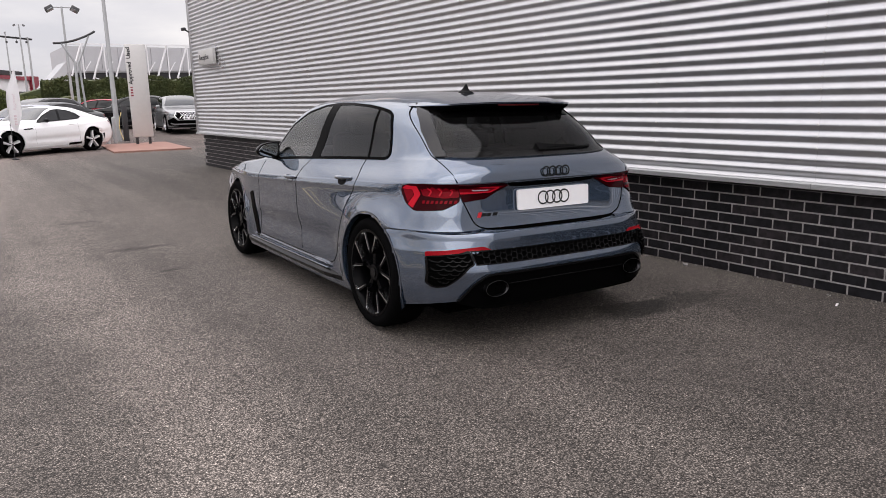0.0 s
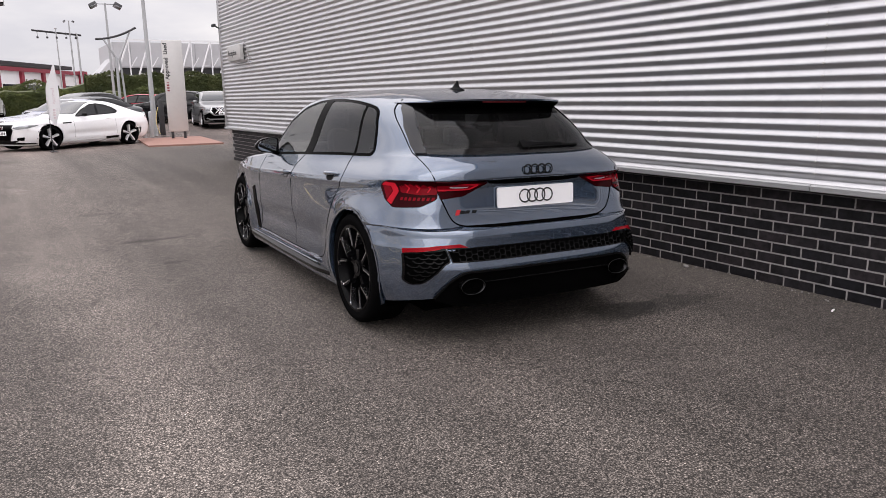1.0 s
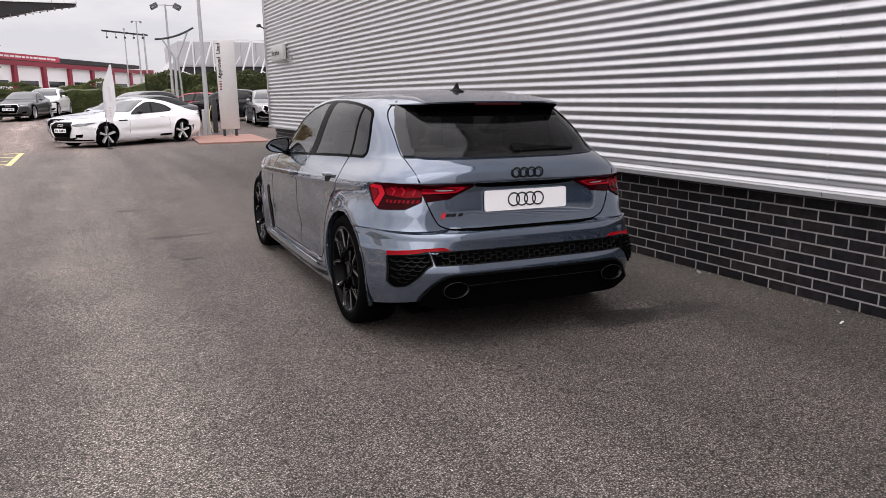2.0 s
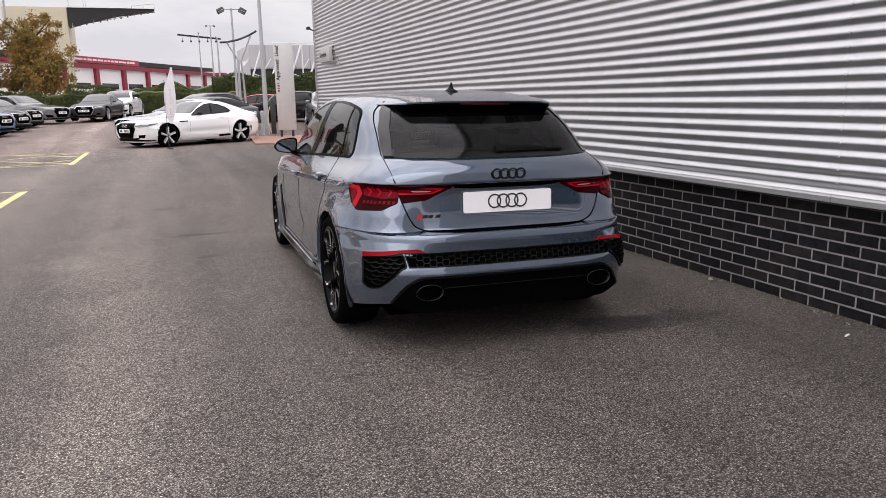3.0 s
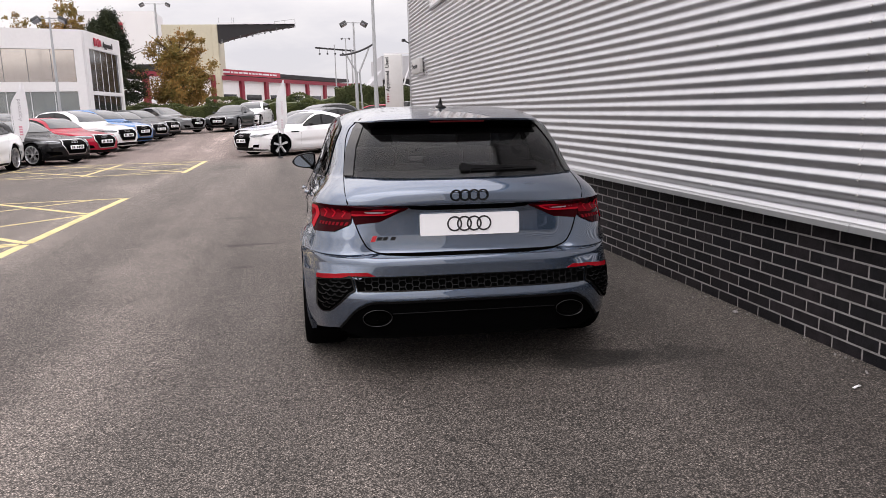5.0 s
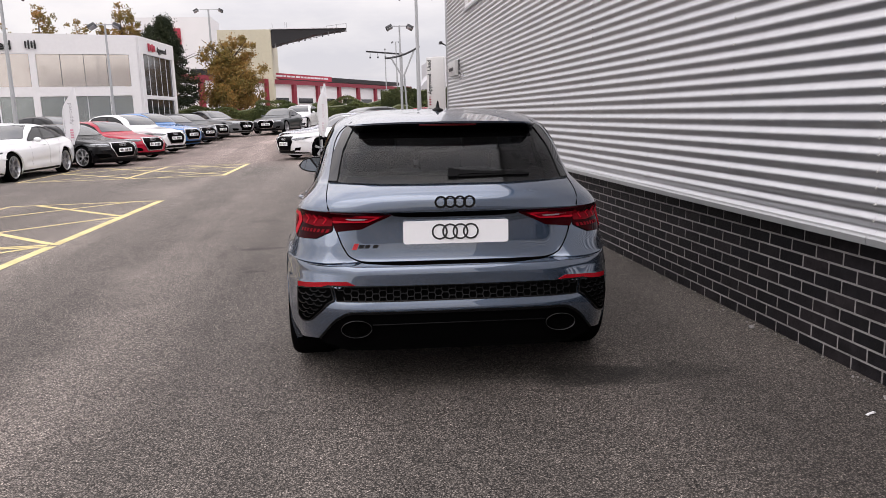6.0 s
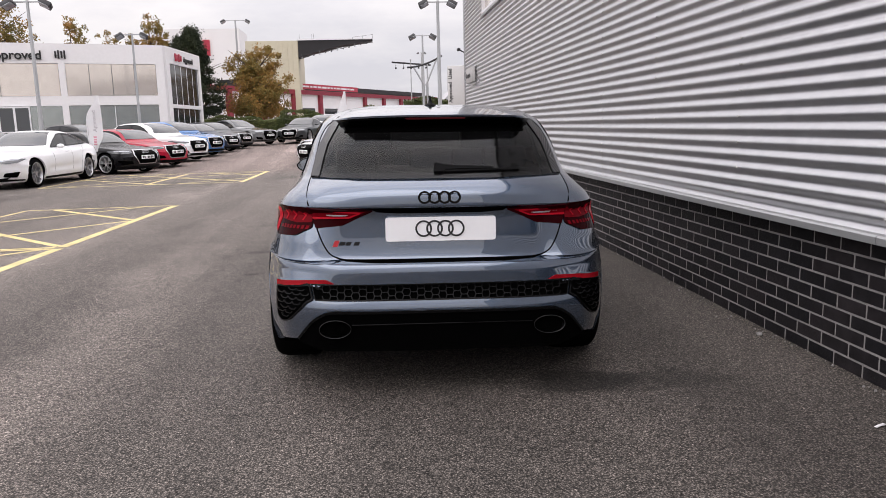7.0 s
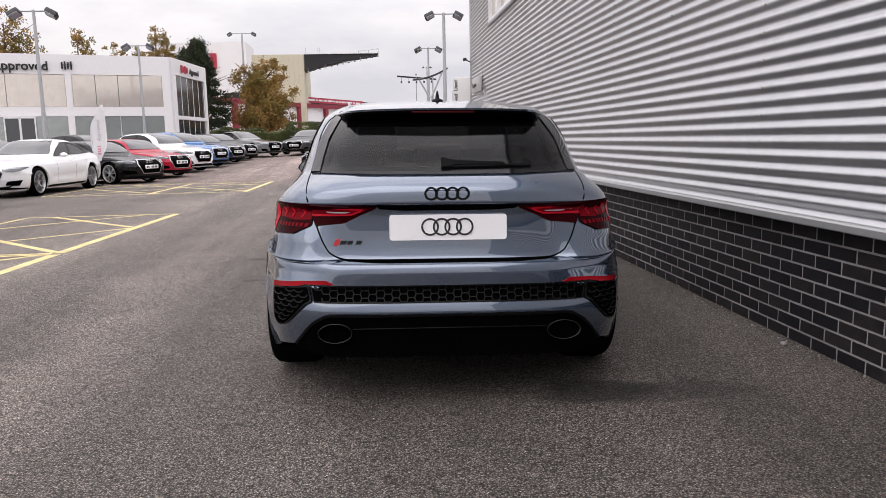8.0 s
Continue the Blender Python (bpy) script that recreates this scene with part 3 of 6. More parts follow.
# ---- clay-paved island with its kerb ----
bm = bmesh.new()
prism(bm, [(0, 0), (2.15, 0), (2.15, 0.06), (0, 0.06)], 9.5)
island = tagged(link("pavement_island", bm, PAVER), "pinkish clay block paving island round the sign", "paving", kind="structure")
island.matrix_world = pose(4.56, 22.9, -0.01, 0, 0, -5)

from mathutils.bvhtree import BVHTree

# ---- car bodies: a stack of plan outlines, and panels laid on them ----
KEY_Z = (.15, .22, .32, .42, .52, .59, .626, .637, .72, .83, .868, .885, .93, .965, .995, 1.02, 1.10, 1.20, 1.28, 1.325, 1.355, 1.375, 1.383)
KEY_W = (.845, .855, .860, .866, .868, .868, .866, .866, .865, .863, .860, .852, .830, .812, .798, .787, .748, .700, .648, .592, .50, .34, .02)
KEY_Y0 = (.72, .72, .72, .72, .72, .72, .72, .72, .74, .76, .77, .77, .75, .73, .73, .74, .76, .76, .74, .70, .62, .50, .3)
HERO_YR = (-.745, -.750, -.757, -.768, -.739, -.737, -.724, -.638, -.620, -.614, -.620, -.648, -.645, -.625, -.580, -.515, -.440, -.310, -.165, -.03, .11, .33, .64)
HERO_YF = (3.40, 3.46, 3.49, 3.50, 3.50, 3.50, 3.50, 3.49, 3.45, 3.33, 3.20, 3.08, 2.86, 2.55, 2.26, 2.13, 2.00, 1.80, 1.58, 1.40, 1.22, .98, .75)


class Body:
    """A body shell, right half from rear middle to front middle, mirrored; and projections onto it."""

    def __init__(self, kz, kw, kd, yr, yf, base=2.631, sub=8, high=8, nr=54, ns=110, nf=20, power=3.6, slope=-0.045, hub=0.335, arch=0.350, flare=0.008, snap=0.011, spread=0.07, soft_corner=False):
        self.snap = snap
        idx = np.arange(len(kz))
        s = np.concatenate([np.arange(i, i + 1, 1 / (sub if kz[i] < 0.80 else high)) for i in range(len(kz) - 1)] + [[len(kz) - 1.0]])
        z, w, d, r, f = (pchip(idx, k, s) for k in (kz, kw, kd, yr, yf))
        half = (f - r) * 0.48
        dr, df = np.minimum(d, half), np.minimum(0.62 - 0.25 * step(0.60, 0.80, z), half)
        th = np.linspace(0, math.pi / 2, nr)
        th2 = np.linspace(math.pi / 2, 0, nf)
        front_x, front_y = np.sin(th2)**0.60, np.cos(th2)**0.60
        near = lambda y: 1 + 4 * (np.abs(y) < 0.46) + 4 * (np.abs(y - base) < 0.46)
        X, Y = [], []
        for i in range(len(s)):
            a, b = r[i] + dr[i], f[i] - df[i]
            yy = np.linspace(a, b, 400)
            cum = np.cumsum(near(yy))
            lin = np.interp((np.arange(ns) + 1) / (ns + 1), (cum - cum[0]) / (cum[-1] - cum[0]), np.linspace(0, 1, 400))
            q = 2 / (power + 0.75 * (1 - step(0.50, 0.80, z[i])) + 0.7 * step(0.58, 0.80, z[i]) * (1 - step(0.9, 1.0, z[i])))
            rear_x, rear_y = np.sin(th)**q, 1 - np.cos(th)**q
            X.append(np.concatenate((w[i] * rear_x, np.full(ns, w[i]), w[i] * front_x)))
            Y.append(np.concatenate((r[i] + dr[i] * rear_y, a + (b - a) * lin, b + df[i] * front_y)))
        X, Y = np.array(X), np.array(Y)
        Z = np.repeat(z[:, None], X.shape[1], 1)
        side = X / np.maximum(w[:, None], 1e-3)
        side = step(0.85, 0.99, side)
        green = step(0.98, 1.12, Z)
        X = X * (1 - 0.015 * green * step(0.3, 1.9, Y) - (0.09 + 0.06 * step(0.62, 0.86, Z)) * step(base * 0.84, base + 0.75, Y))
        for yh in (0.0, base):
            rr = np.hypot(Y - yh, Z - hub)
            X = X + side * flare * np.exp(-((rr - arch) / spread)**2) * (rr > arch - 0.06) * step(0.12, 0.3, Z)
        taper = 0.018 + 0.037 * step(0.62, 0.84, Z) + 0.045 * step(0.88, 1.0, Z) - (0.050 if soft_corner else 0.10) * step(1.0, 1.32, Z)
        X = X * (1 - taper * step(1.1, -0.25, Y) - 0.032 * step(-0.10, -0.58, Y) * (1 - step(0.50, 0.88, Z)))
        door = step(0.42, 0.62, Y) * (1 - step(base - 0.75, base - 0.5, Y))
        X = X - side * 0.020 * door * np.exp(-((Z - 0.46) / 0.10)**2)
        X = X + side * 0.006 * np.exp(-((Z - 0.845) / 0.016)**2) * step(-0.3, 0.2, Y)
        if soft_corner:
            even = np.interp(Z, (0.54, 0.84), (-0.730, -0.616))
            push = (even - np.interp(Z, kz, yr)) * (Z > 0.54) * (Z < 0.84)
            Y = Y + push * step(0.46, 0.66, np.abs(X)) * step(0.25, -0.25, Y)
        win = step(0.3, 0.75, Z) * (1 - step(1.02, 1.3, Z))
        Z = Z + slope * np.clip(Y + 0.35, 0, 2.5) * win
        self.X, self.Y, self.Z, self.hub, self.arch, self.base = X, Y, Z, hub, arch, base
        nv, nu = X.shape
        full = [(X[i, j], Y[i, j], Z[i, j]) for i in range(nv) for j in range(nu)]
        full += [(-X[i, j], Y[i, j], Z[i, j]) for i in range(nv) for j in range(nu)]
        o = nv * nu
        faces = []
        for i in range(nv - 1):
            for j in range(nu - 1):
                k = i * nu + j
                faces.append((k, k + 1, k + nu + 1, k + nu))
                faces.append((o + k + 1, o + k, o + k + nu, o + k + nu + 1))
        self.verts, self.faces = full, faces
        from_mesh = bmesh.new()
        vs = [from_mesh.verts.new(v) for v in full]
        for f4 in faces:
            try:
                from_mesh.faces.new([vs[k] for k in f4])
            except ValueError:
                pass
        from_mesh.normal_update()
        self.tree = BVHTree.FromBMesh(from_mesh)
        from_mesh.free()

    def shell(self, holes=(), tail=False):
        """The painted shell with wheel arches cut, and holes: (test, ) functions of the face's middle."""
        bm = bmesh.new()
        pts = [Vector(v) for v in self.verts]
        for p in pts:
            if tail and p.y < -0.12 and p.z < 0.34:
                low = 0.176 + 0.20 * (-0.19 - p.y)
                p.z = low + (p.z - 0.15) / 0.19 * (0.34 - low)
            if abs(p.x) > 0.55:
                for yh in (0.0, self.base):
                    d = Vector((p.y - yh, p.z - self.hub))
                    if abs(d.length - self.arch) < self.snap and d.length > 1e-4:
                        d = d * (self.arch / d.length)
                        p.y, p.z = yh + d.x, self.hub + d.y
        vs = [bm.verts.new(p) for p in pts]
        for f4 in self.faces:
            c = sum((pts[k] for k in f4), Vector()) / 4
            if abs(c.x) > 0.55 and any(math.hypot(c.y - yh, c.z - self.hub) < self.arch - 0.002 for yh in (0.0, self.base)):
                continue
            if any(test(c) for test in holes):
                continue
            try:
                bm.faces.new([vs[k] for k in f4])
            except ValueError:
                pass
        bmesh.ops.remove_doubles(bm, verts=bm.verts, dist=0.0008)
        bmesh.ops.delete(bm, geom=[v for v in bm.verts if not v.link_faces], context="VERTS")
        bmesh.ops.recalc_face_normals(bm, faces=bm.faces)
        return bm

    AXES = {
        "rear": (Vector((0, -4, 0)), Vector((1, 0, 0)), Vector((0, 0, 1)), Vector((0, 1, 0))),
        "front": (Vector((0, 8, 0)), Vector((1, 0, 0)), Vector((0, 0, 1)), Vector((0, -1, 0))),
        "left": (Vector((-4, 0, 0)), Vector((0, 1, 0)), Vector((0, 0, 1)), Vector((1, 0, 0))),
        "right": (Vector((4, 0, 0)), Vector((0, 1, 0)), Vector((0, 0, 1)), Vector((-1, 0, 0))),
        "top": (Vector((0, 0, 4)), Vector((1, 0, 0)), Vector((0, 1, 0)), Vector((0, 0, -1))),
        "corner_left": (Vector((-2.83, -2.83, 0)), Vector((0.7071, -0.7071, 0)), Vector((0, 0, 1)), Vector((0.7071, 0.7071, 0))),
        "corner_right": (Vector((2.83, -2.83, 0)), Vector((0.7071, 0.7071, 0)), Vector((0, 0, 1)), Vector((-0.7071, 0.7071, 0))),
    }

    def on(self, axis, a, b, off=0.0):
        o, ua, ub, d = self.AXES[axis]
        start = o + ua * a + ub * b
        p, nrm, _, _ = self.tree.ray_cast(start, d)
        if p is None:
            p, nrm, _, _ = self.tree.find_nearest(start + d * 4)
        if nrm.dot(d) > 0:
            nrm = -nrm
        return p + nrm * off

    def panel(self, poly, axis, off=0.004, res=0.04, skirt=0.012, round_r=0.0):
        """A curved plate with the outline poly, standing off the body."""
        if round_r:
            poly = rounded(poly, round_r)
        bm = bmesh.new()
        bm.faces.new([bm.verts.new((a, b, 0)) for a, b in poly])
        for k, (lo, hi) in enumerate(((min(p[0] for p in poly), max(p[0] for p in poly)), (min(p[1] for p in poly), max(p[1] for p in poly)))):
            v = lo + res
            while v < hi - res * 0.3:
                co, no = (Vector((v, 0, 0)), Vector((1, 0, 0))) if k == 0 else (Vector((0, v, 0)), Vector((0, 1, 0)))
                bmesh.ops.bisect_plane(bm, geom=bm.verts[:] + bm.edges[:] + bm.faces[:], plane_co=co, plane_no=no, dist=1e-5)
                v += res
        rim = [e for e in bm.edges if len(e.link_faces) == 1]
        top_faces = bm.faces[:]
        low = {}
        flat = {v: (v.co.x, v.co.y) for v in bm.verts}
        for v, (a, b) in flat.items():
            v.co = self.on(axis, a, b, off)
        for e in rim:
            for v in e.verts:
                if v not in low:
                    low[v] = bm.verts.new(self.on(axis, *flat[v], off - skirt))
            a, b = e.verts
            bm.faces.new((a, b, low[b], low[a]))
        self.outward(bm, top_faces, axis)
        return bm

    def outward(self, bm, faces, axis):
        bmesh.ops.recalc_face_normals(bm, faces=bm.faces)
        bm.normal_update()
        d = self.AXES[axis][3]
        if sum(f.normal.dot(d) * f.calc_area() for f in faces) > 0:
            bmesh.ops.reverse_faces(bm, faces=bm.faces)

    def strip(self, path, axis, width, off=0.003, closed=False, step_len=0.03, round_r=0.0, thick=0.006):
        """A band of even width along a path on the body."""
        if round_r:
            path = rounded(path, round_r, closed)
        pts = [Vector((*p, 0)) for p in path]
        if closed:
            pts.append(pts[0])
        fine = []
        for a, b in zip(pts, pts[1:]):
            n = max(1, int((b - a).length / step_len))
            fine += [a.lerp(b, i / n) for i in range(n)]
        if not closed:
            fine.append(pts[-1])
        n = len(fine)
        bm = bmesh.new()
        rows = []
        for i, p in enumerate(fine):
            a = fine[(i - 1) % n] if closed or i else p
            b = fine[(i + 1) % n] if closed or i < n - 1 else p
            t = (b - a).normalized()
            side = Vector((-t.y, t.x, 0)) * width / 2
            row = [bm.verts.new(self.on(axis, (p + side * k).x, (p + side * k).y, o)) for k, o in ((1, off - thick), (1, off), (-1, off), (-1, off - thick))]
            rows.append(row)
        for i in range(n if closed else n - 1):
            a, b = rows[i], rows[(i + 1) % n]
            for k in range(3):
                bm.faces.new((a[k], a[k + 1], b[k + 1], b[k]))
        self.outward(bm, bm.faces[:], axis)
        return bm


def rounded(pts, r, closed=True, seg=4):
    """The polygon with its corners rounded."""
    out, n = [], len(pts)
    for i, p in enumerate(pts):
        p = Vector(p)
        if not closed and i in (0, n - 1):
            out.append(tuple(p))
            continue
        a, b = Vector(pts[i - 1]) - p, Vector(pts[(i + 1) % n]) - p
        k = min(r, a.length * 0.45, b.length * 0.45)
        s, e = p + a.normalized() * k, p + b.normalized() * k
        for j in range(seg + 1):
            t = j / seg
            out.append(tuple(s * (1 - t)**2 + p * 2 * t * (1 - t) + e * t * t))
    return out


def mirrored(poly):
    return [(-a, b) for a, b in poly][::-1]


def inside(poly, a, b):
    hit, n = False, len(poly)
    for i in range(n):
        (x0, y0), (x1, y1) = poly[i], poly[(i + 1) % n]
        if (y0 > b) != (y1 > b) and a < (x1 - x0) * (b - y0) / (y1 - y0) + x0:
            hit = not hit
    return hit


def lathe(bm, prof, seg=48):
    """A ring round the x-axis from a profile of (x, radius)."""
    rings = []
    for x, r in prof:
        rings.append([bm.verts.new((x, r * math.cos(2 * math.pi * i / seg), r * math.sin(2 * math.pi * i / seg))) for i in range(seg)])
    for a, b in zip(rings, rings[1:]):
        for i in range(seg):
            j = (i + 1) % seg
            bm.faces.new((a[i], a[j], b[j], b[i]))
    return rings


def bar(bm, p, q, wp, wq, x0, x1):
    """A wheel spoke between two points of the wheel's plane, from depth x0 (back) to x1 (face)."""
    p, q = Vector(p), Vector(q)
    t = (q - p).normalized()
    s = Vector((-t.y, t.x))
    corners = [p + s * wp, p - s * wp, q - s * wq, q + s * wq]
    top = [p + s * wp * 0.6, p - s * wp * 0.6, q - s * wq * 0.6, q + s * wq * 0.6]
    lo = [bm.verts.new((x0, c.x, c.y)) for c in corners]
    hi = [bm.verts.new((x1, c.x, c.y)) for c in top]
    bm.faces.new(hi)
    bm.faces.new(lo[::-1])
    for i in range(4):
        j = (i + 1) % 4
        bm.faces.new((lo[i], lo[j], hi[j], hi[i]))


def wheel_parts(parent, at, side, radius=0.328, rim=0.250, width=0.235, finish="cut", seg=48, detail=True):
    """One wheel under a car. side: -1 left, 1 right; its outer face looks along side."""
    hw = width / 2
    bm = bmesh.new()
    lathe(bm, [(-hw * 0.9, rim * 0.9), (-hw * 0.9, rim + 0.004), (hw * 0.85, rim + 0.004), (hw * 0.96, rim + 0.010), (hw * 0.97, rim - 0.004), (hw * 0.80, rim - 0.016), (hw * 0.2, rim - 0.03), (-hw * 0.6, rim - 0.03), (-hw * 0.6, 0.05)], seg)
    tube(bm, (hw * 0.2, 0, 0), (hw * 0.76, 0, 0), 0.062, 0.050, 20)
    bmesh.ops.recalc_face_normals(bm, faces=bm.faces)
    w = part("wheel", bm, RIM_SILVER if finish == "silver" else RIM_BLACK, parent)
    w.matrix_local = pose(*at) if side > 0 else pose(*at, 0, 0, 180)
    bm = bmesh.new()
    sh = radius - rim
    lathe(bm, [(-hw * 0.86, rim - 0.005), (-hw * 1.02, rim + sh * 0.4), (-hw, rim + sh * 0.75), (-hw * 0.86, radius - 0.006), (-hw * 0.6, radius), (hw * 0.6, radius), (hw * 0.86, radius - 0.006), (hw, rim + sh * 0.75), (hw * 1.02, rim + sh * 0.4), (hw * 0.90, rim + 0.003)], seg)
    if detail:
        for k, x in enumerate((-0.065, -0.022, 0.022, 0.065)):
            lathe(bm, [(x - 0.006, radius + 0.0005), (x - 0.004, radius - 0.006), (x + 0.004, radius - 0.006), (x + 0.006, radius + 0.0005)], seg)
    bmesh.ops.recalc_face_normals(bm, faces=bm.faces)
    part("tyre", bm, TYRE, w, smooth=True)
    for k in range(5):
        bm = bmesh.new()
        a0 = 2 * math.pi * k / 5 + math.pi / 2
        if finish == "star":
            bar(bm, (0.02 * math.cos(a0), 0.02 * math.sin(a0)), ((rim - 0.008) * math.cos(a0), (rim - 0.008) * math.sin(a0)), 0.026, 0.046, hw * 0.25, hw * 0.84)
        for da in (-0.27, 0.27) if finish != "star" else ():
            p = (0.035 * math.cos(a0), 0.035 * math.sin(a0))
            q0 = (0.12 * math.cos(a0 + da * 0.35), 0.12 * math.sin(a0 + da * 0.35))
            q = ((rim - 0.008) * math.cos(a0 + da), (rim - 0.008) * math.sin(a0 + da))
            bar(bm, p, q0, 0.020, 0.013, hw * 0.25, hw * 0.70)
            bar(bm, q0, q, 0.013, 0.013, hw * 0.25, hw * 0.88)
        bmesh.ops.recalc_face_normals(bm, faces=bm.faces)
        part("spoke", bm, {"silver": RIM_SILVER, "star": RIM_STAR}.get(finish, RIM_BLACK), w)
        if finish != "cut":
            continue
        bm = bmesh.new()
        for da in (-0.27, 0.27):
            e = 1 if da > 0 else -1
            p = (0.135 * math.cos(a0 + da * 0.45 + e * .055), 0.135 * math.sin(a0 + da * 0.45 + e * .055))
            q = ((rim - 0.010) * math.cos(a0 + da + e * .040), (rim - 0.010) * math.sin(a0 + da + e * .040))
            bar(bm, p, q, 0.0034, 0.0062, hw * 0.6, hw * 0.905)
            p = ((rim - 0.010) * math.cos(a0 + da + e * 0.04), (rim - 0.010) * math.sin(a0 + da + e * 0.04))
            q = ((rim - 0.008) * math.cos(a0 + da + e * 0.15), (rim - 0.008) * math.sin(a0 + da + e * 0.15))
            bar(bm, p, q, 0.0062, 0.0050, hw * 0.6, hw * 0.955)
        bmesh.ops.recalc_face_normals(bm, faces=bm.faces)
        part("spoke_edge", bm, RIM_CUT, w, "bright machined spoke edge")
    if detail:
        bm = bmesh.new()
        lathe(bm, [(-0.03, 0.05), (-0.03, 0.185), (-0.005, 0.185), (-0.005, 0.05)], 40)
        bmesh.ops.recalc_face_normals(bm, faces=bm.faces)
        part("brake_disc", bm, DARK_CHROME, w, "dark grey steel brake disc")
        bm = bmesh.new()
        tube(bm, (hw * 0.7, 0, 0), (hw * 0.80, 0, 0), 0.030, 0.028, 20)
        part("hub_cap", bm, DARK_CHROME, w)
    return w


def ring_emblem(width, tube_r, lap=1.5):
    """Four linked rings in the xz-plane, facing -y."""
    bm = bmesh.new()
    r = width / (2 + 3 * lap)
    for k in range(4):
        cx = (k - 1.5) * r * lap
        rings = []
        for i in range(36):
            a = 2 * math.pi * i / 36
            c = Vector((cx + math.cos(a) * (r - tube_r), 0, math.sin(a) * (r - tube_r)))
            d = Vector((math.cos(a), 0, math.sin(a)))
            rings.append([bm.verts.new(c + d * tube_r * math.cos(b) + Vector((0, 1, 0)) * tube_r * 0.6 * math.sin(b)) for b in (0, 1.05, 2.09, 3.14, 4.19, 5.24)])
        for i in range(36):
            p, q = rings[i], rings[(i + 1) % 36]
            for j in range(6):
                bm.faces.new((p[j], p[(j + 1) % 6], q[(j + 1) % 6], q[j]))
    bmesh.ops.recalc_face_normals(bm, faces=bm.faces)
    return bm


def arch_lip(body, coat, parent, s, yh, n=40, wide=0.010, proud=0.0015):
    """The rolled edge of a wheel arch."""
    bm = bmesh.new()
    rows = []
    for i in range(n + 1):
        a = radians(-28 + 236 * i / n)
        y, z = yh + body.arch * math.cos(a), body.hub + body.arch * math.sin(a)
        p = body.on("left" if s < 0 else "right", y, max(z, 0.16), 0)
        rows.append([bm.verts.new(v) for v in (p + Vector((s * proud * 0.5, wide * math.cos(a), wide * math.sin(a))), p + Vector((s * proud, -0.002 * math.cos(a), -0.002 * math.sin(a))), p + Vector((-s * 0.03, -0.006 * math.cos(a), -0.006 * math.sin(a))))])
    for a, b in zip(rows, rows[1:]):
        for k in range(2):
            bm.faces.new((a[k], a[k + 1], b[k + 1], b[k]))
    bmesh.ops.recalc_face_normals(bm, faces=bm.faces)
    part("arch_lip", bm, coat, parent, smooth=True)

# ---- the grey hot hatch beside the wall ----
car = thing("parked_hatchback", pose(3.300, 3.68, 0.006, 0, 0.8, -2.2), "slate blue-grey five-door hot hatchback parked beside the clad wall", "car")
hero = Body(KEY_Z, KEY_W, KEY_Y0, HERO_YR, HERO_YF, flare=0.026, spread=0.085, soft_corner=True)

MIRROR_X = .875
SIDE_GLASS = [(1.80, .900), (1.10, .942), (.50, .972), (.03, .990), (-.004, 1.012), (.046, 1.14), (.104, 1.235), (.15, 1.258), (.255, 1.275), (.42, 1.292), (.67, 1.304), (.905, 1.304), (1.08, 1.293), (1.31, 1.250), (1.57, 1.148), (1.74, 1.02)]
REAR_GLASS = [(-.600, 1.010), (-.30, 1.004), (.30, 1.004), (.600, 1.010), (.572, 1.15), (.500, 1.300), (-.500, 1.300), (-.572, 1.15)]
WIND_GLASS = [(-.66, 1.03), (.66, 1.03), (.50, 1.30), (-.50, 1.30)]


def shrink(poly, k):
    cx, cy = sum(p[0] for p in poly) / len(poly), sum(p[1] for p in poly) / len(poly)
    return [(cx + (a - cx) * k, cy + (b - cy) * k) for a, b in poly]


side_hole, rear_hole, wind_hole = shrink(SIDE_GLASS, 0.955), shrink(REAR_GLASS, 0.955), shrink(WIND_GLASS, 0.96)
holes = (
    lambda c: abs(c.x) > 0.45 and c.z > 0.95 and inside(side_hole, c.y, c.z),
    lambda c: c.y < 0.1 and c.z > 1.0 and inside(rear_hole, c.x, c.z),
    lambda c: c.y > 0.9 and c.z > 1.0 and inside(wind_hole, c.x, c.z),
)
shell = part("body", hero.shell(holes, True), PAINT_HERO, car, "slate blue-grey metallic paint, glossy", True)

# glass with its black edge
for axis in ("left", "right"):
    part("window_trim", hero.strip(SIDE_GLASS, axis, 0.015, 0.0045, True, round_r=0.02, step_len=0.02), BLACK_DEEP, car, "gloss black window surround")
    for poly, glass, words in (([(1.79, .902), (1.0, .948), (.945, 1.300), (1.08, 1.293), (1.31, 1.250), (1.57, 1.148), (1.74, 1.02)], GLASS_CLEAR, "lightly tinted front side glass"), ([(.87, .954), (.50, .972), (.03, .992), (.0, 1.014), (.048, 1.14), (.106, 1.233), (.15, 1.256), (.255, 1.273), (.42, 1.290), (.67, 1.302), (.835, 1.302)], GLASS_CAR, "dark privacy glass in the rear door")):
        pane = part("side_window", hero.panel(poly, axis, 0.0035, 0.04, 0.002), glass, car, words)
        pane.visible_shadow = False
    part("window_pillar", hero.panel([(1.0, .950), (.868, .956), (.832, 1.300), (.947, 1.300)], axis, 0.0055, 0.04, 0.006), BLACK_DEEP, car, "gloss black door pillar")
    part("window_pillar", hero.strip([(.224, .986), (.262, 1.272)], axis, .022, 0.0055), BLACK_DEEP, car)
pane = part("rear_window", hero.panel(REAR_GLASS, "rear", 0.005, 0.04, 0.003, 0.015), GLASS_CAR, car, "dark privacy glass rear window")
pane.visible_shadow = False
pane = part("windscreen", hero.panel(WIND_GLASS, "front", 0.004, 0.08, 0.003, 0.03), GLASS_CLEAR, car)
pane.visible_shadow = False
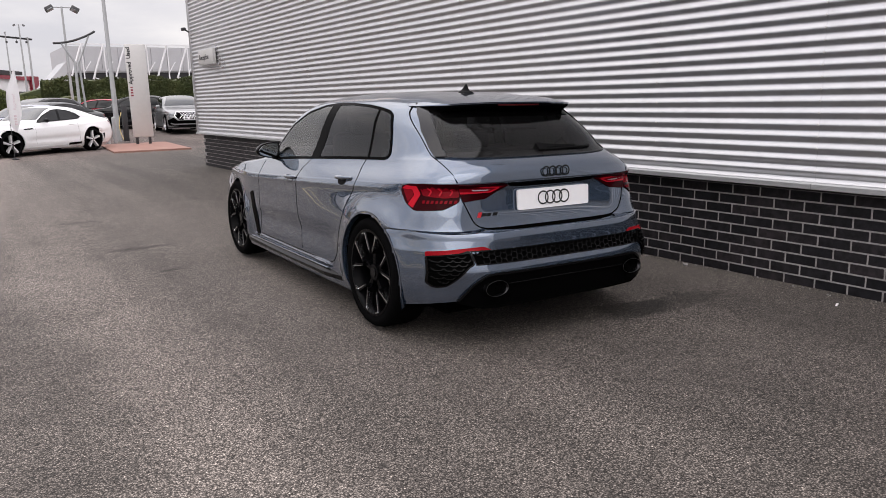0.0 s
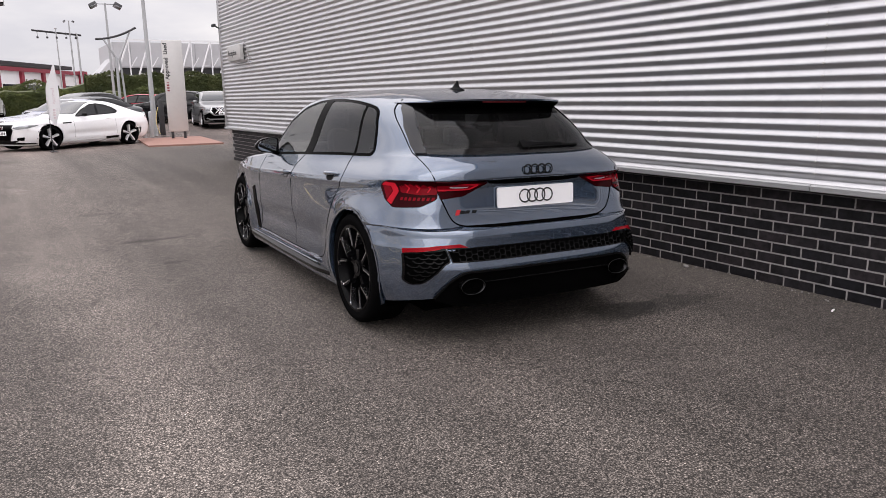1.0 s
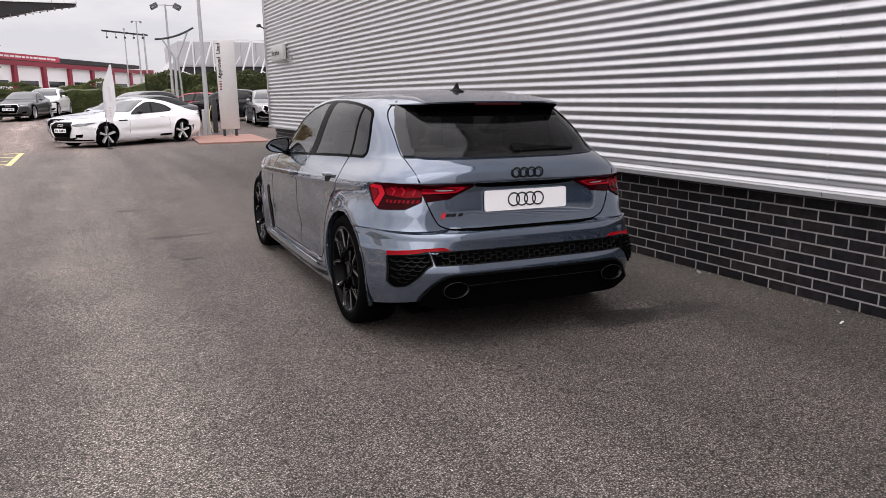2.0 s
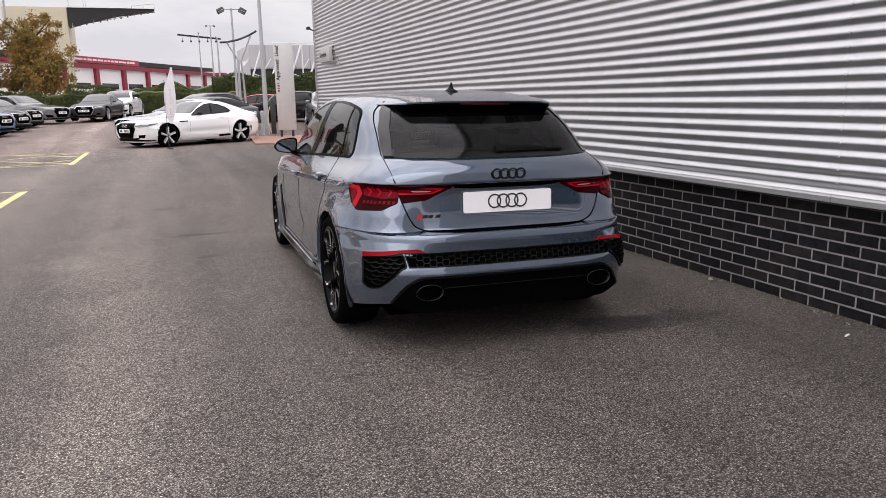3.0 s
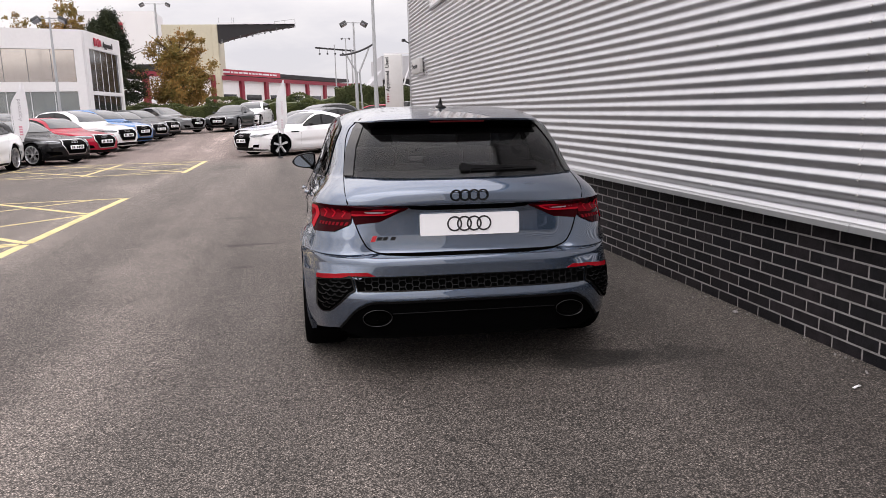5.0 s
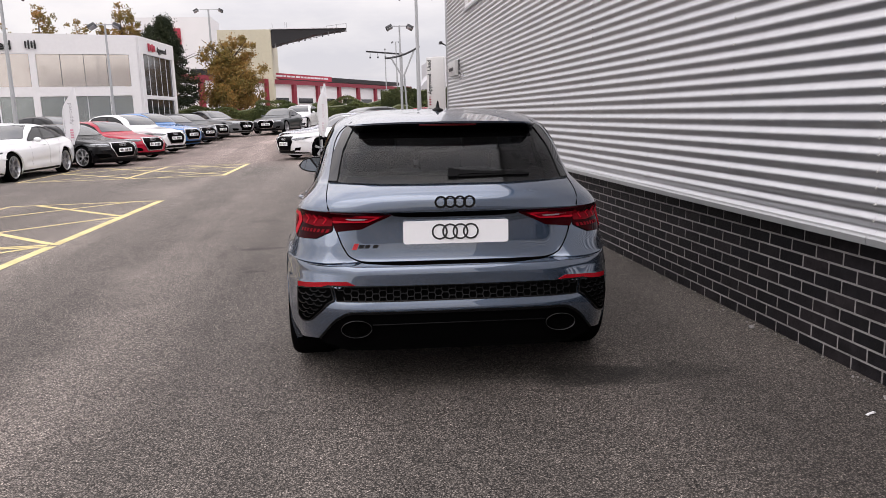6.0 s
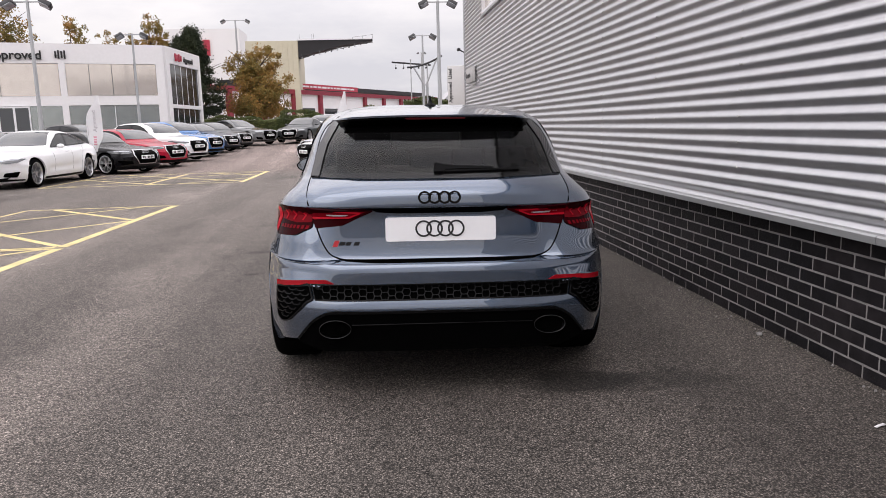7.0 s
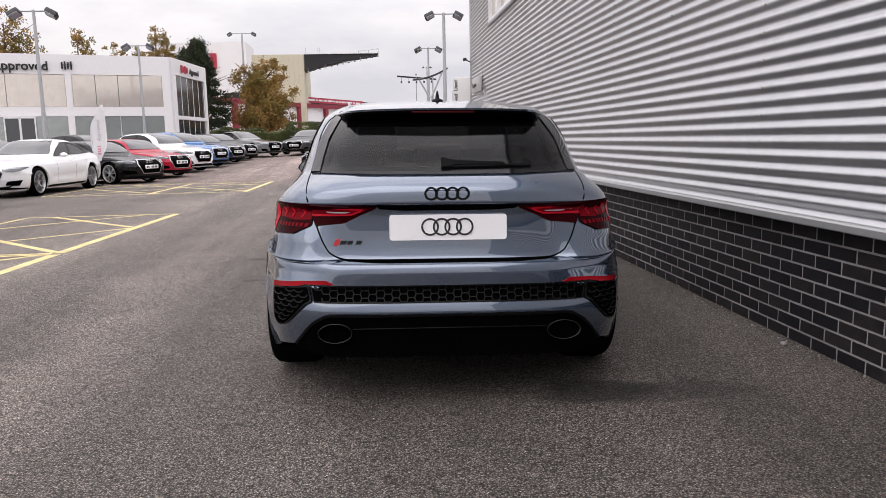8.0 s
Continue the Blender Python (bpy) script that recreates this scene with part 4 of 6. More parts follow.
for s in (-1, 1):
    fin_poly = [(s * .622, 1.010), (s * .576, 1.012), (s * .546, 1.16), (s * .480, 1.300), (s * .506, 1.302), (s * .552, 1.25), (s * .596, 1.15)]
    part("window_fin", hero.panel(fin_poly, "rear", 0.010, 0.04, 0.012), FIN_GLOSS, car, "gloss black fin beside the rear window")

# roof spoiler, its ends running into the pillars
def spoiler_edge(u):
    """The trailing edge at u across the roof, and how far it has sunk into the body."""
    tip = Vector((u * 0.545, -0.306 + 0.10 * abs(u)**2.6, 1.309 - 0.016 * abs(u)**3))
    w = float(step(0.80, 1.0, abs(u)))
    return tip.lerp(hero.on("rear", u * 0.545, 1.288, 0.003), w), w


bm, under = bmesh.new(), bmesh.new()
prof, lip = [], []
n = 41
for i in range(n):
    u = -1 + 2 * i / (n - 1)
    tip, w = spoiler_edge(u)
    k = 1 - 0.9 * w
    on = hero.on("top", u * 0.505, 0.13 + 0.04 * abs(u)**2.6, 0.002)
    mid = on.lerp(tip, 0.55) + Vector((0, 0, 0.008 * k))
    rows = [on, on.lerp(mid, 0.5) + Vector((0, 0, 0.003 * k)), mid, tip + Vector((0, 0.02 * k, 0.004 * k)), tip, tip + Vector((0, 0.002, -0.009 * k))]
    prof.append([bm.verts.new(v) for v in rows])
    back = hero.on("rear", u * 0.51, 1.262 - 0.02 * abs(u)**3, 0.002)
    low = tip + Vector((0, 0.002, -0.009 * k))
    rows = [low + Vector((0, 0.001, 0.002)), low + Vector((0, 0.004, -0.010 * k)), low.lerp(back, 0.4) + Vector((0, 0, -0.012 * k)), back]
    lip.append([under.verts.new(v) for v in rows])
for mesh, sect in ((bm, prof), (under, lip)):
    for a, b in zip(sect, sect[1:]):
        for k in range(len(a) - 1):
            mesh.faces.new((a[k], b[k], b[k + 1], a[k + 1]))
    bmesh.ops.recalc_face_normals(mesh, faces=mesh.faces)
spoiler = part("roof_spoiler", bm, PAINT_HERO, car, "body-coloured roof spoiler", True)
part("spoiler_lip", under, BLACK_DEEP, spoiler, "black spoiler underside")
# black print, carried lower to paint in the spoiler's dark reflection
part("top_band", hero.panel([(-.462, 1.222), (.462, 1.222), (.455, 1.30), (-.455, 1.30)], "rear", 0.0075, 0.04, 0.006), BLACK_DEEP, car, "black printed edge and painted spoiler reflection along the glass top")
bm = bmesh.new()
box(bm, 0, -0.303, 1.291, 0.30, 0.010, 0.009, 0.003)
part("brake_light", bm, RED_MATT, spoiler, "dark red high brake light")

# aerial fin
bm = bmesh.new()
rows = []
for z, y0, y1, wx in ((1.345, .17, .37, .040), (1.368, .18, .36, .038), (1.377, .20, .34, .028), (1.384, .22, .32, .012), (1.400, .235, .292, .009), (1.419, .243, .270, .005), (1.425, .248, .264, .003)):
    ym = (y0 + y1) / 2
    rows.append([bm.verts.new((wx * math.sin(a), ym + (y1 - y0) / 2 * math.cos(a), z)) for a in [2 * math.pi * i / 14 for i in range(14)]])
for a, b in zip(rows, rows[1:]):
    for i in range(14):
        j = (i + 1) % 14
        bm.faces.new((a[i], a[j], b[j], b[i]))
bm.faces.new(rows[-1])
part("roof_aerial", bm, BLACK_SATIN, car, "black shark-fin aerial", True)

# shut lines
LID = [(-.506, 1.308), (-.574, 1.258), (-.600, 1.20), (-.616, 1.086), (-.627, 1.0), (-.630, .955), (-.622, .906), (-.603, .849), (-.582, .784), (-.557, .717), (-.527, .665), (-.492, .645), (-.455, .636), (-.30, .633)]
LID = LID + mirrored(LID)
part("tailgate_gap", hero.strip(LID[6:-6], "rear", 0.006, 0.0016, round_r=.05, step_len=0.015), BLACK_VOID, car)
for side in (LID[:7], LID[-7:]):
    part("tailgate_gap", hero.strip(side, "rear", 0.0032, 0.0016, round_r=.05, step_len=0.015), BLACK_VOID, car)
for axis in ("left", "right"):
    part("door_gap", hero.strip([(.245, .982), (.262, .94), (.225, .865), (.25, .80), (.348, .69), (.425, .52), (.47, .38), (.54, .298), (.64, .285), (1.98, .285)], axis, 0.0045, 0.0012, round_r=.04), BLACK_VOID, car)
    part("door_gap", hero.strip([(.985, .945), (1.10, .868), (1.145, .80), (1.14, .60), (1.09, .30)], axis, 0.0035, 0.0012, round_r=.06), BLACK_VOID, car)
    part("door_gap", hero.strip([(1.92, .905), (1.97, .80), (1.98, .31)], axis, 0.0035, 0.0012, round_r=.05), BLACK_VOID, car)

# wheel arches: rolled lips and dark liners
for s in (-1, 1):
    for yh in (0.0, 2.631):
        arch_lip(hero, PAINT_HERO, car, s, yh)
        bm = bmesh.new()
        rows = []
        for i in range(31):
            a = radians(-30 + 240 * i / 30)
            y, z = yh + (hero.arch + 0.004) * math.cos(a), hero.hub + (hero.arch + 0.004) * math.sin(a)
            rows.append([bm.verts.new((s * x, y, z)) for x in (0.80, 0.50)])
        for a, b in zip(rows, rows[1:]):
            bm.faces.new((a[0], a[1], b[1], b[0]))
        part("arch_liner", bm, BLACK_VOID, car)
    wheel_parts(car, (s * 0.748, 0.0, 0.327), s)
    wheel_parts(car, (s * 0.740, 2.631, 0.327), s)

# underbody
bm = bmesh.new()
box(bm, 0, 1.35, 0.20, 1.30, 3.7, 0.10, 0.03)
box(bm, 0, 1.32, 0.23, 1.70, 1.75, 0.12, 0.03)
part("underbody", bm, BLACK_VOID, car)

# side skirt, with a thin blade
for s, axis in ((-1, "left"), (1, "right")):
    bm = bmesh.new()
    rows = []
    for i in range(25):
        y = 0.40 + 1.86 * i / 24
        x = s * 0.850
        k = 0.012 * math.sin(math.pi * i / 24)
        e = -0.034 * step(0.66, 0.38, y)
        rows.append([Vector(v) for v in ((x - s * .012, y, .315), (x + s * (.006 + e), y, .288), (x + s * (.012 + e), y, .268), (x + s * e, y, .246), (x + s * (.030 + e), y, .220 - k), (x + s * (.026 + e), y, .190), (x - s * .03, y, .165))])
    for lo, hi, coat, words in ((0, 3, PAINT_HERO, "painted side skirt"), (3, 6, BLACK_GLOSS, "gloss black lower sill")):
        vs = [[bm.verts.new(p) for p in row[lo:hi + 1]] for row in rows]
        for a, b in zip(vs, vs[1:]):
            for k in range(hi - lo):
                bm.faces.new((a[k], a[k + 1], b[k + 1], b[k]))
        bmesh.ops.recalc_face_normals(bm, faces=bm.faces)
        part("side_skirt", bm, coat, car, words)
        bm = bmesh.new()
    bm = bmesh.new()
    for a, b in (((.42, .246), (2.2, .238)),):
        tube(bm, (s * .866, a[0] + .20, a[1]), (s * .866, b[0], b[1]), .006, .007, 8)
    part("skirt_blade", bm, PAINT_HERO, car, "thin painted sill blade")
    # air outlet behind the front wheel
    part("fender_vent", hero.panel([(2.20, .60), (2.13, .62), (2.05, .44), (2.01, .27), (2.08, .25), (2.13, .42)], axis, 0.004, 0.04, 0.008), BLACK_DEEP, car, "black air outlet behind the front wheel")
    # door handles
    for y, z in ((.41, .848), (1.25, .796)):
        # flat black pad painted for the shaded pocket behind each handle
        pad = part("handle_recess", hero.panel([(y + .055 * math.cos(a), z - .010 + .026 * math.sin(a)) for a in [2 * math.pi * i / 16 for i in range(16)]], axis, 0.0015, 0.03, 0.004), BLACK_SATIN, car)
        p, q = hero.on(axis, y - .10, z + .004, .022), hero.on(axis, y + .10, z - .004, .022)
        bm = bmesh.new()
        rows = []
        for i in range(11):
            t = i / 10
            c = p.lerp(q, t) - Vector((s, 0, 0)) * 0.020 * (abs(2 * t - 1)**3)
            h = 0.014 * (1 - 0.35 * abs(2 * t - 1)**2)
            rows.append([bm.verts.new(c + Vector((s * a, 0, b))) for a, b in ((-.008, h), (.006, h * .7), (.010, 0), (.006, -h * .8), (-.008, -h))])
        for a, b in zip(rows, rows[1:]):
            for k in range(4):
                bm.faces.new((a[k], a[k + 1], b[k + 1], b[k]))
        bmesh.ops.recalc_face_normals(bm, faces=bm.faces)
        part("door_handle", bm, PAINT_HERO, car, smooth=True)
    # mirrors
    shape = rounded([(-.098, -.008), (-.052, .045), (.03, .062), (.092, .060), (.092, -.050), (.02, -.064), (-.065, -.046)], .03)
    bm = bmesh.new()
    rings = []
    for y, k in ((0.0, .96), (0.006, 1.0), (.04, .98), (.08, .84), (.11, .58), (.122, .25)):
        rings.append([bm.verts.new((s * -(a * k), y, b * k)) for a, b in shape])
    for a, b in zip(rings, rings[1:]):
        for i in range(len(a)):
            j = (i + 1) % len(a)
            bm.faces.new((a[i], a[j], b[j], b[i]))
    bm.faces.new(rings[-1])
    bm.faces.new(rings[0])
    bmesh.ops.recalc_face_normals(bm, faces=bm.faces)
    mir = part("door_mirror", bm, BLACK_GLOSS, car, "gloss black door mirror", True)
    mir.matrix_local = pose(s * MIRROR_X, 1.66, .972)
    bm = bmesh.new()
    prism(bm, [(s * -(a * .86), b * .84) for a, b in shape], 0.004)
    gl = part("mirror_glass", bm, MIRROR, mir, "mirror glass")
    gl.matrix_local = pose(0, -0.010, 0, 3, 0, s * -7)
    bm = bmesh.new()
    tube(bm, (s * -.16, .08, -.085), (s * -.05, .03, -.045), .030, .022, 10)
    part("mirror_arm", bm, BLACK_SATIN, mir)

# tail lamps: outer on the wing, inner on the tailgate
for s, corner in ((-1, "corner_left"), (1, "corner_right")):
    def m(poly, s=s):
        return poly if s < 0 else mirrored(poly)
    outer = [(-.022, .884), (-.20, .884), (-.30, .880), (-.345, .866), (-.352, .838), (-.318, .775), (-.262, .738), (-.10, .747), (-.018, .785)]
    lamp = part("tail_lamp", hero.panel(m(outer), corner, 0.008, 0.035, 0.02, 0.012), RED_DARK, car, "wraparound dark red tail lamp")
    blade = [(-.343, .852), (-.318, .872), (-.250, .874), (-.226, .824), (-.268, .752), (-.300, .770), (-.262, .822), (-.276, .850)]
    part("light_blade", hero.panel(m(blade), corner, 0.0105, 0.03, 0.004, 0.006), RED_BRIGHT, lamp, "bright red angled light blade")
    core = [(-.334, .848), (-.322, .858), (-.278, .846), (-.266, .822), (-.300, .778)]
    part("blade_core", hero.panel(m(core), corner, 0.0100, 0.03, 0.003, 0.006), RED_LENS, lamp)
    upper = [(-.236, .876), (-.028, .877), (-.022, .810), (-.10, .806), (-.212, .818)]
    part("upper_lens", hero.panel(m(upper), corner, 0.0095, 0.035, 0.004, 0.008), RED_LENS, lamp, "brighter red upper lens")
    for a0 in (-.190, -.135, -.080):
        part("light_guide", hero.strip(m([(a0, .872), (a0 + .026, .843), (a0 + .012, .818)]), corner, 0.0065, 0.0125, round_r=.004, thick=.004), RED_BRIGHT, lamp, "bright red light bar")
    for k in range(8):
        a0 = -.215 + k * .024
        part("light_dot", hero.panel(m([(a0, .778), (a0 + .014, .778), (a0 + .018, .794), (a0 + .004, .794)]), corner, 0.0095, 0.05, 0.003), RED_LENS, lamp)
    inner = [(s * .612, .882), (s * .45, .875), (s * .312, .867), (s * .330, .856), (s * .388, .830), (s * .458, .796), (s * .586, .783)]
    lamp2 = part("tail_lamp_inner", hero.panel(inner, "rear", 0.008, 0.035, 0.02, 0.008), RED_DARK, car, "red tail lamp on the tailgate")
    part("inner_lens", hero.panel([(s * .607, .876), (s * .45, .869), (s * .350, .862), (s * .405, .838), (s * .592, .822)], "rear", 0.0095, 0.04, 0.004, .006), RED_LENS, lamp2)
    part("light_guide", hero.strip([(s * .600, .870), (s * .46, .863), (s * .372, .857), (s * .425, .834), (s * .596, .830)], "rear", 0.0075, 0.0125, round_r=.008, thick=.005), RED_BRIGHT, lamp2, "bright red light bar")
    part("clear_lens", hero.panel([(s * .560, .851), (s * .430, .847), (s * .445, .842), (s * .50, .841), (s * .556, .844)], "rear", 0.0115, 0.03, .004), LAMP_GLASS, lamp2, "clear reversing light")
# shade under the lid's overhang, laid on as a flat black strip
part("tailgate_strip", hero.panel([(-.318, .873), (.318, .873), (.300, .858), (.20, .851), (-.20, .851), (-.300, .858)], "rear", 0.002, 0.05, 0.006), BLACK_DEEP, car, "flat black strip for the shaded recess above the plate")

# number plate with a ring emblem, and the emblem on the tailgate
bm = bmesh.new()
prism(bm, rounded([(-.26, -.0565), (.26, -.0565), (.26, .0565), (-.26, .0565)], .014), 0.010, Matrix.Translation((0, -.005, 0)))
plate = part("number_plate", bm, PLATE_WHITE, car, "white show plate with four black rings")
plate.matrix_local = pose(.002, -.630, .777, -3)
em = part("ring_emblem", ring_emblem(0.232, 0.0042, 1.3), INK, plate)
em.location = (-0.004, -.007, 0.002)
em = part("ring_emblem", ring_emblem(0.200, 0.0046, 1.54), BLACK_GLOSS, car, "gloss black four-ring emblem")
em.matrix_local = pose(-.003, -.654, .927, -4)
part("model_badge", hero.panel([(-.510, .696), (-.487, .696), (-.474, .725), (-.497, .725)], "rear", 0.004, 0.02, 0.006), BADGE_RED, car, "red slanted badge block")
for x0, wd in ((-.480, .026), (-.449, .023), (-.410, .024)):
    part("badge_block", hero.panel([(x0, .702), (x0 + wd, .702), (x0 + wd + .008, .719), (x0 + .008, .719)], "rear", 0.004, 0.02, 0.006), DARK_CHROME, car, "dark chrome badge block")

# bumper: reflectors, honeycomb band, corner vents, diffuser, tailpipes
for s in (-1, 1):
    part("reflector", hero.panel([(s * .783, .531), (s * .66, .549), (s * .536, .559), (s * .495, .541), (s * .60, .537), (s * .70, .526), (s * .783, .508)], "rear", 0.0075, 0.03, 0.014, .004), RED_REFLECT, car, "slim red bumper reflector")
    vent = [(s * .781, .508), (s * .612, .534), (s * .598, .468), (s * .626, .456), (s * .722, .357), (s * .762, .345), (s * .784, .366)]
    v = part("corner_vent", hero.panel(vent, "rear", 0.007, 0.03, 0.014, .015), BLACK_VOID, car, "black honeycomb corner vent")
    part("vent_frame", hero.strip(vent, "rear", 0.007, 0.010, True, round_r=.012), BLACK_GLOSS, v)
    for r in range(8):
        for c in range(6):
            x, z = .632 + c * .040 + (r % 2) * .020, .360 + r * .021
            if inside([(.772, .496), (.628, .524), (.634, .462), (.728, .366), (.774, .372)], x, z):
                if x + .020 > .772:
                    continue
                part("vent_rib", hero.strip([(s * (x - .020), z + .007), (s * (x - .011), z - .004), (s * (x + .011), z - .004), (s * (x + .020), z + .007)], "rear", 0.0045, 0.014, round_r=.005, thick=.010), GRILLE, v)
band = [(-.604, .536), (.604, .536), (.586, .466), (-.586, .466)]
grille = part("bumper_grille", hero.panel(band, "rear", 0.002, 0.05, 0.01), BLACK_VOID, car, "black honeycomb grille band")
part("grille_frame", hero.strip(band, "rear", 0.006, 0.005, True), BLACK_GLOSS, grille)
for r in range(4):
    for c in range(19):
        x, z = -.598 + c * .0665 + (r % 2) * .03325, .4845 + r * .0165
        if abs(x) > .572 - .012 * (r < 2):
            continue
        lip = [(x - .0190, z), (x - .0140, z - .0165), (x + .0140, z - .0165), (x + .0190, z)]
        part("grille_cell", hero.strip(lip, "rear", 0.0042, 0.011, False, 0.02, round_r=.004, thick=.012), GRILLE, grille)
DIFF = [(-.53, .414), (.53, .414), (.60, .372), (.672, .275), (.68, .262), (.55, .225), (-.55, .225), (-.68, .262), (-.672, .275), (-.60, .372)]
dif = part("diffuser", hero.panel(DIFF, "rear", 0.004, 0.05, 0.02), BLACK_DEEP, car, "gloss black rear diffuser")
part("diffuser_edge", hero.strip([(-.672, .275), (-.60, .372), (-.53, .414), (.53, .414), (.60, .372), (.672, .275)], "rear", 0.012, 0.012, round_r=.03), BLACK_GLOSS, dif)
bm = bmesh.new()
box(bm, 0, -.766, .356, .84, .014, .007, .003)
part("diffuser_fin", bm, BLACK_GLOSS, dif)
for s in (-1, 1):
    bm = bmesh.new()
    rings = []
    for y, k in ((-.60, .86), (-.762, .96), (-.776, 1.0), (-.773, .93), (-.64, .86)):
        rings.append([bm.verts.new((s * .496 + .074 * k * math.cos(a), y, .340 + .043 * k * math.sin(a))) for a in [2 * math.pi * i / 32 for i in range(32)]])
    for a, b in zip(rings, rings[1:]):
        for i in range(32):
            j = (i + 1) % 32
            bm.faces.new((a[i], a[j], b[j], b[i]))
    bmesh.ops.recalc_face_normals(bm, faces=bm.faces)
    pipe = part("tailpipe", bm, DARK_CHROME, car, "large oval dark chrome tailpipe", True)
    # black disc near the mouth, in place of the pipe's shaded hollow
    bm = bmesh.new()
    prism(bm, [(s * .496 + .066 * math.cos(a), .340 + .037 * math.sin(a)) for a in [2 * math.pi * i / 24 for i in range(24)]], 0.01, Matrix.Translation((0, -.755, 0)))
    part("pipe_shade_disc", bm, BLACK_VOID, pipe)
    bm = bmesh.new()
    loop = [Vector((s * .496 + .0725 * math.cos(a), -.777, .340 + .042 * math.sin(a))) for a in [2 * math.pi * i / 36 for i in range(36)]]
    for p, q in zip(loop, loop[1:] + loop[:1]):
        tube(bm, p, q, .0012, .0012, 6, False)
    part("pipe_rim", bm, RIM_DIM, pipe, "thin dull steel rim")
    bm = bmesh.new()
    tube(bm, (s * .496 - s * .022, -.752, .340), (s * .496 - s * .022, -.766, .340), .026, .026, 16, False)
    part("pipe_divider", bm, DARK_CHROME, pipe)

# rear wiper
wiper = part("rear_wiper", hero.panel([(-.022, 1.018), (-.022, 1.060), (-.006, 1.066), (.022, 1.056), (.10, 1.049), (.262, 1.044), (.268, 1.032), (.10, 1.033), (.035, 1.030), (.020, 1.018)], "rear", 0.026, 0.05, 0.014, .004), BLACK_SATIN, car, "black rear wiper")
part("wiper_blade", hero.strip([(.03, 1.026), (.26, 1.030), (.392, 1.032)], "rear", 0.010, 0.022, thick=0.012), BLACK_SATIN, wiper)

# cabin, dark behind the glass
bm = bmesh.new()
for x in (-.36, .36):
    box(bm, x, 1.02, .80, .50, .16, .62, .05)
    box(bm, x, 1.00, 1.17, .26, .10, .17, .04)
box(bm, 0, .22, .78, 1.28, .16, .50, .05)
for x in (-.42, 0, .42):
    box(bm, x, .20, 1.07, .25, .09, .13, .03)
box(bm, 0, 1.82, .86, 1.36, .45, .22, .05)
box(bm, 0, .8, .50, 1.40, 2.3, .30, .05)
box(bm, 0, -.12, .98, 1.10, .50, .03, .01)
part("cabin", bm, SEAT_DARK, car, "dark upholstered seats behind the glass")

# ---- other cars in the yard ----
KINDS = {
    "hatch": dict(kz=tuple(z * .965 for z in KEY_Z), kw=KEY_W, kd=KEY_Y0, yr=HERO_YR, yf=HERO_YF, base=2.631, glass=[(a, b * .965) for a, b in SIDE_GLASS], hub=.33, arch=.36, zs=.965),
    "suv": dict(kz=tuple(z * 1.08 for z in KEY_Z), kw=KEY_W, kd=KEY_Y0, yr=HERO_YR, yf=HERO_YF, base=2.68, glass=[(a, b * 1.08) for a, b in SIDE_GLASS], hub=.355, arch=.39, zs=1.08),
    "coupe": dict(
        kz=(.16, .24, .36, .50, .62, .72, .80, .86, .91, .96, 1.0, 1.1, 1.2, 1.28, 1.33, 1.36, 1.37),
        kw=(.82, .88, .91, .918, .92, .915, .905, .885, .86, .82, .78, .725, .66, .59, .51, .35, .02),
        kd=(.8,) * 17,
        yr=(-.72, -.88, -.98, -1.02, -1.03, -1.01, -.995, -.99, -.985, -.93, -.78, -.47, -.15, .15, .40, .66, .95),
        yf=(3.52, 3.58, 3.62, 3.635, 3.635, 3.63, 3.56, 3.40, 3.05, 2.55, 2.18, 1.86, 1.60, 1.40, 1.27, 1.12, 1.02),
        base=2.764, glass=[(1.84, .915), (.9, .955), (.36, .985), (.27, 1.03), (.42, 1.13), (.66, 1.215), (.95, 1.262), (1.20, 1.24), (1.53, 1.10)], hub=.35, arch=.385, zs=1.0, rim=.285),
}
KINDS["saloon"] = dict(KINDS["coupe"], kz=tuple(z * 1.01 for z in KINDS["coupe"]["kz"]), base=2.924, glass=[(1.88, .943), (.9, .972), (.1, .986), (-.42, 1.015), (-.05, 1.14), (.35, 1.245), (.85, 1.288), (1.20, 1.264), (1.58, 1.11)], hub=.35, arch=.385, rim=.262)


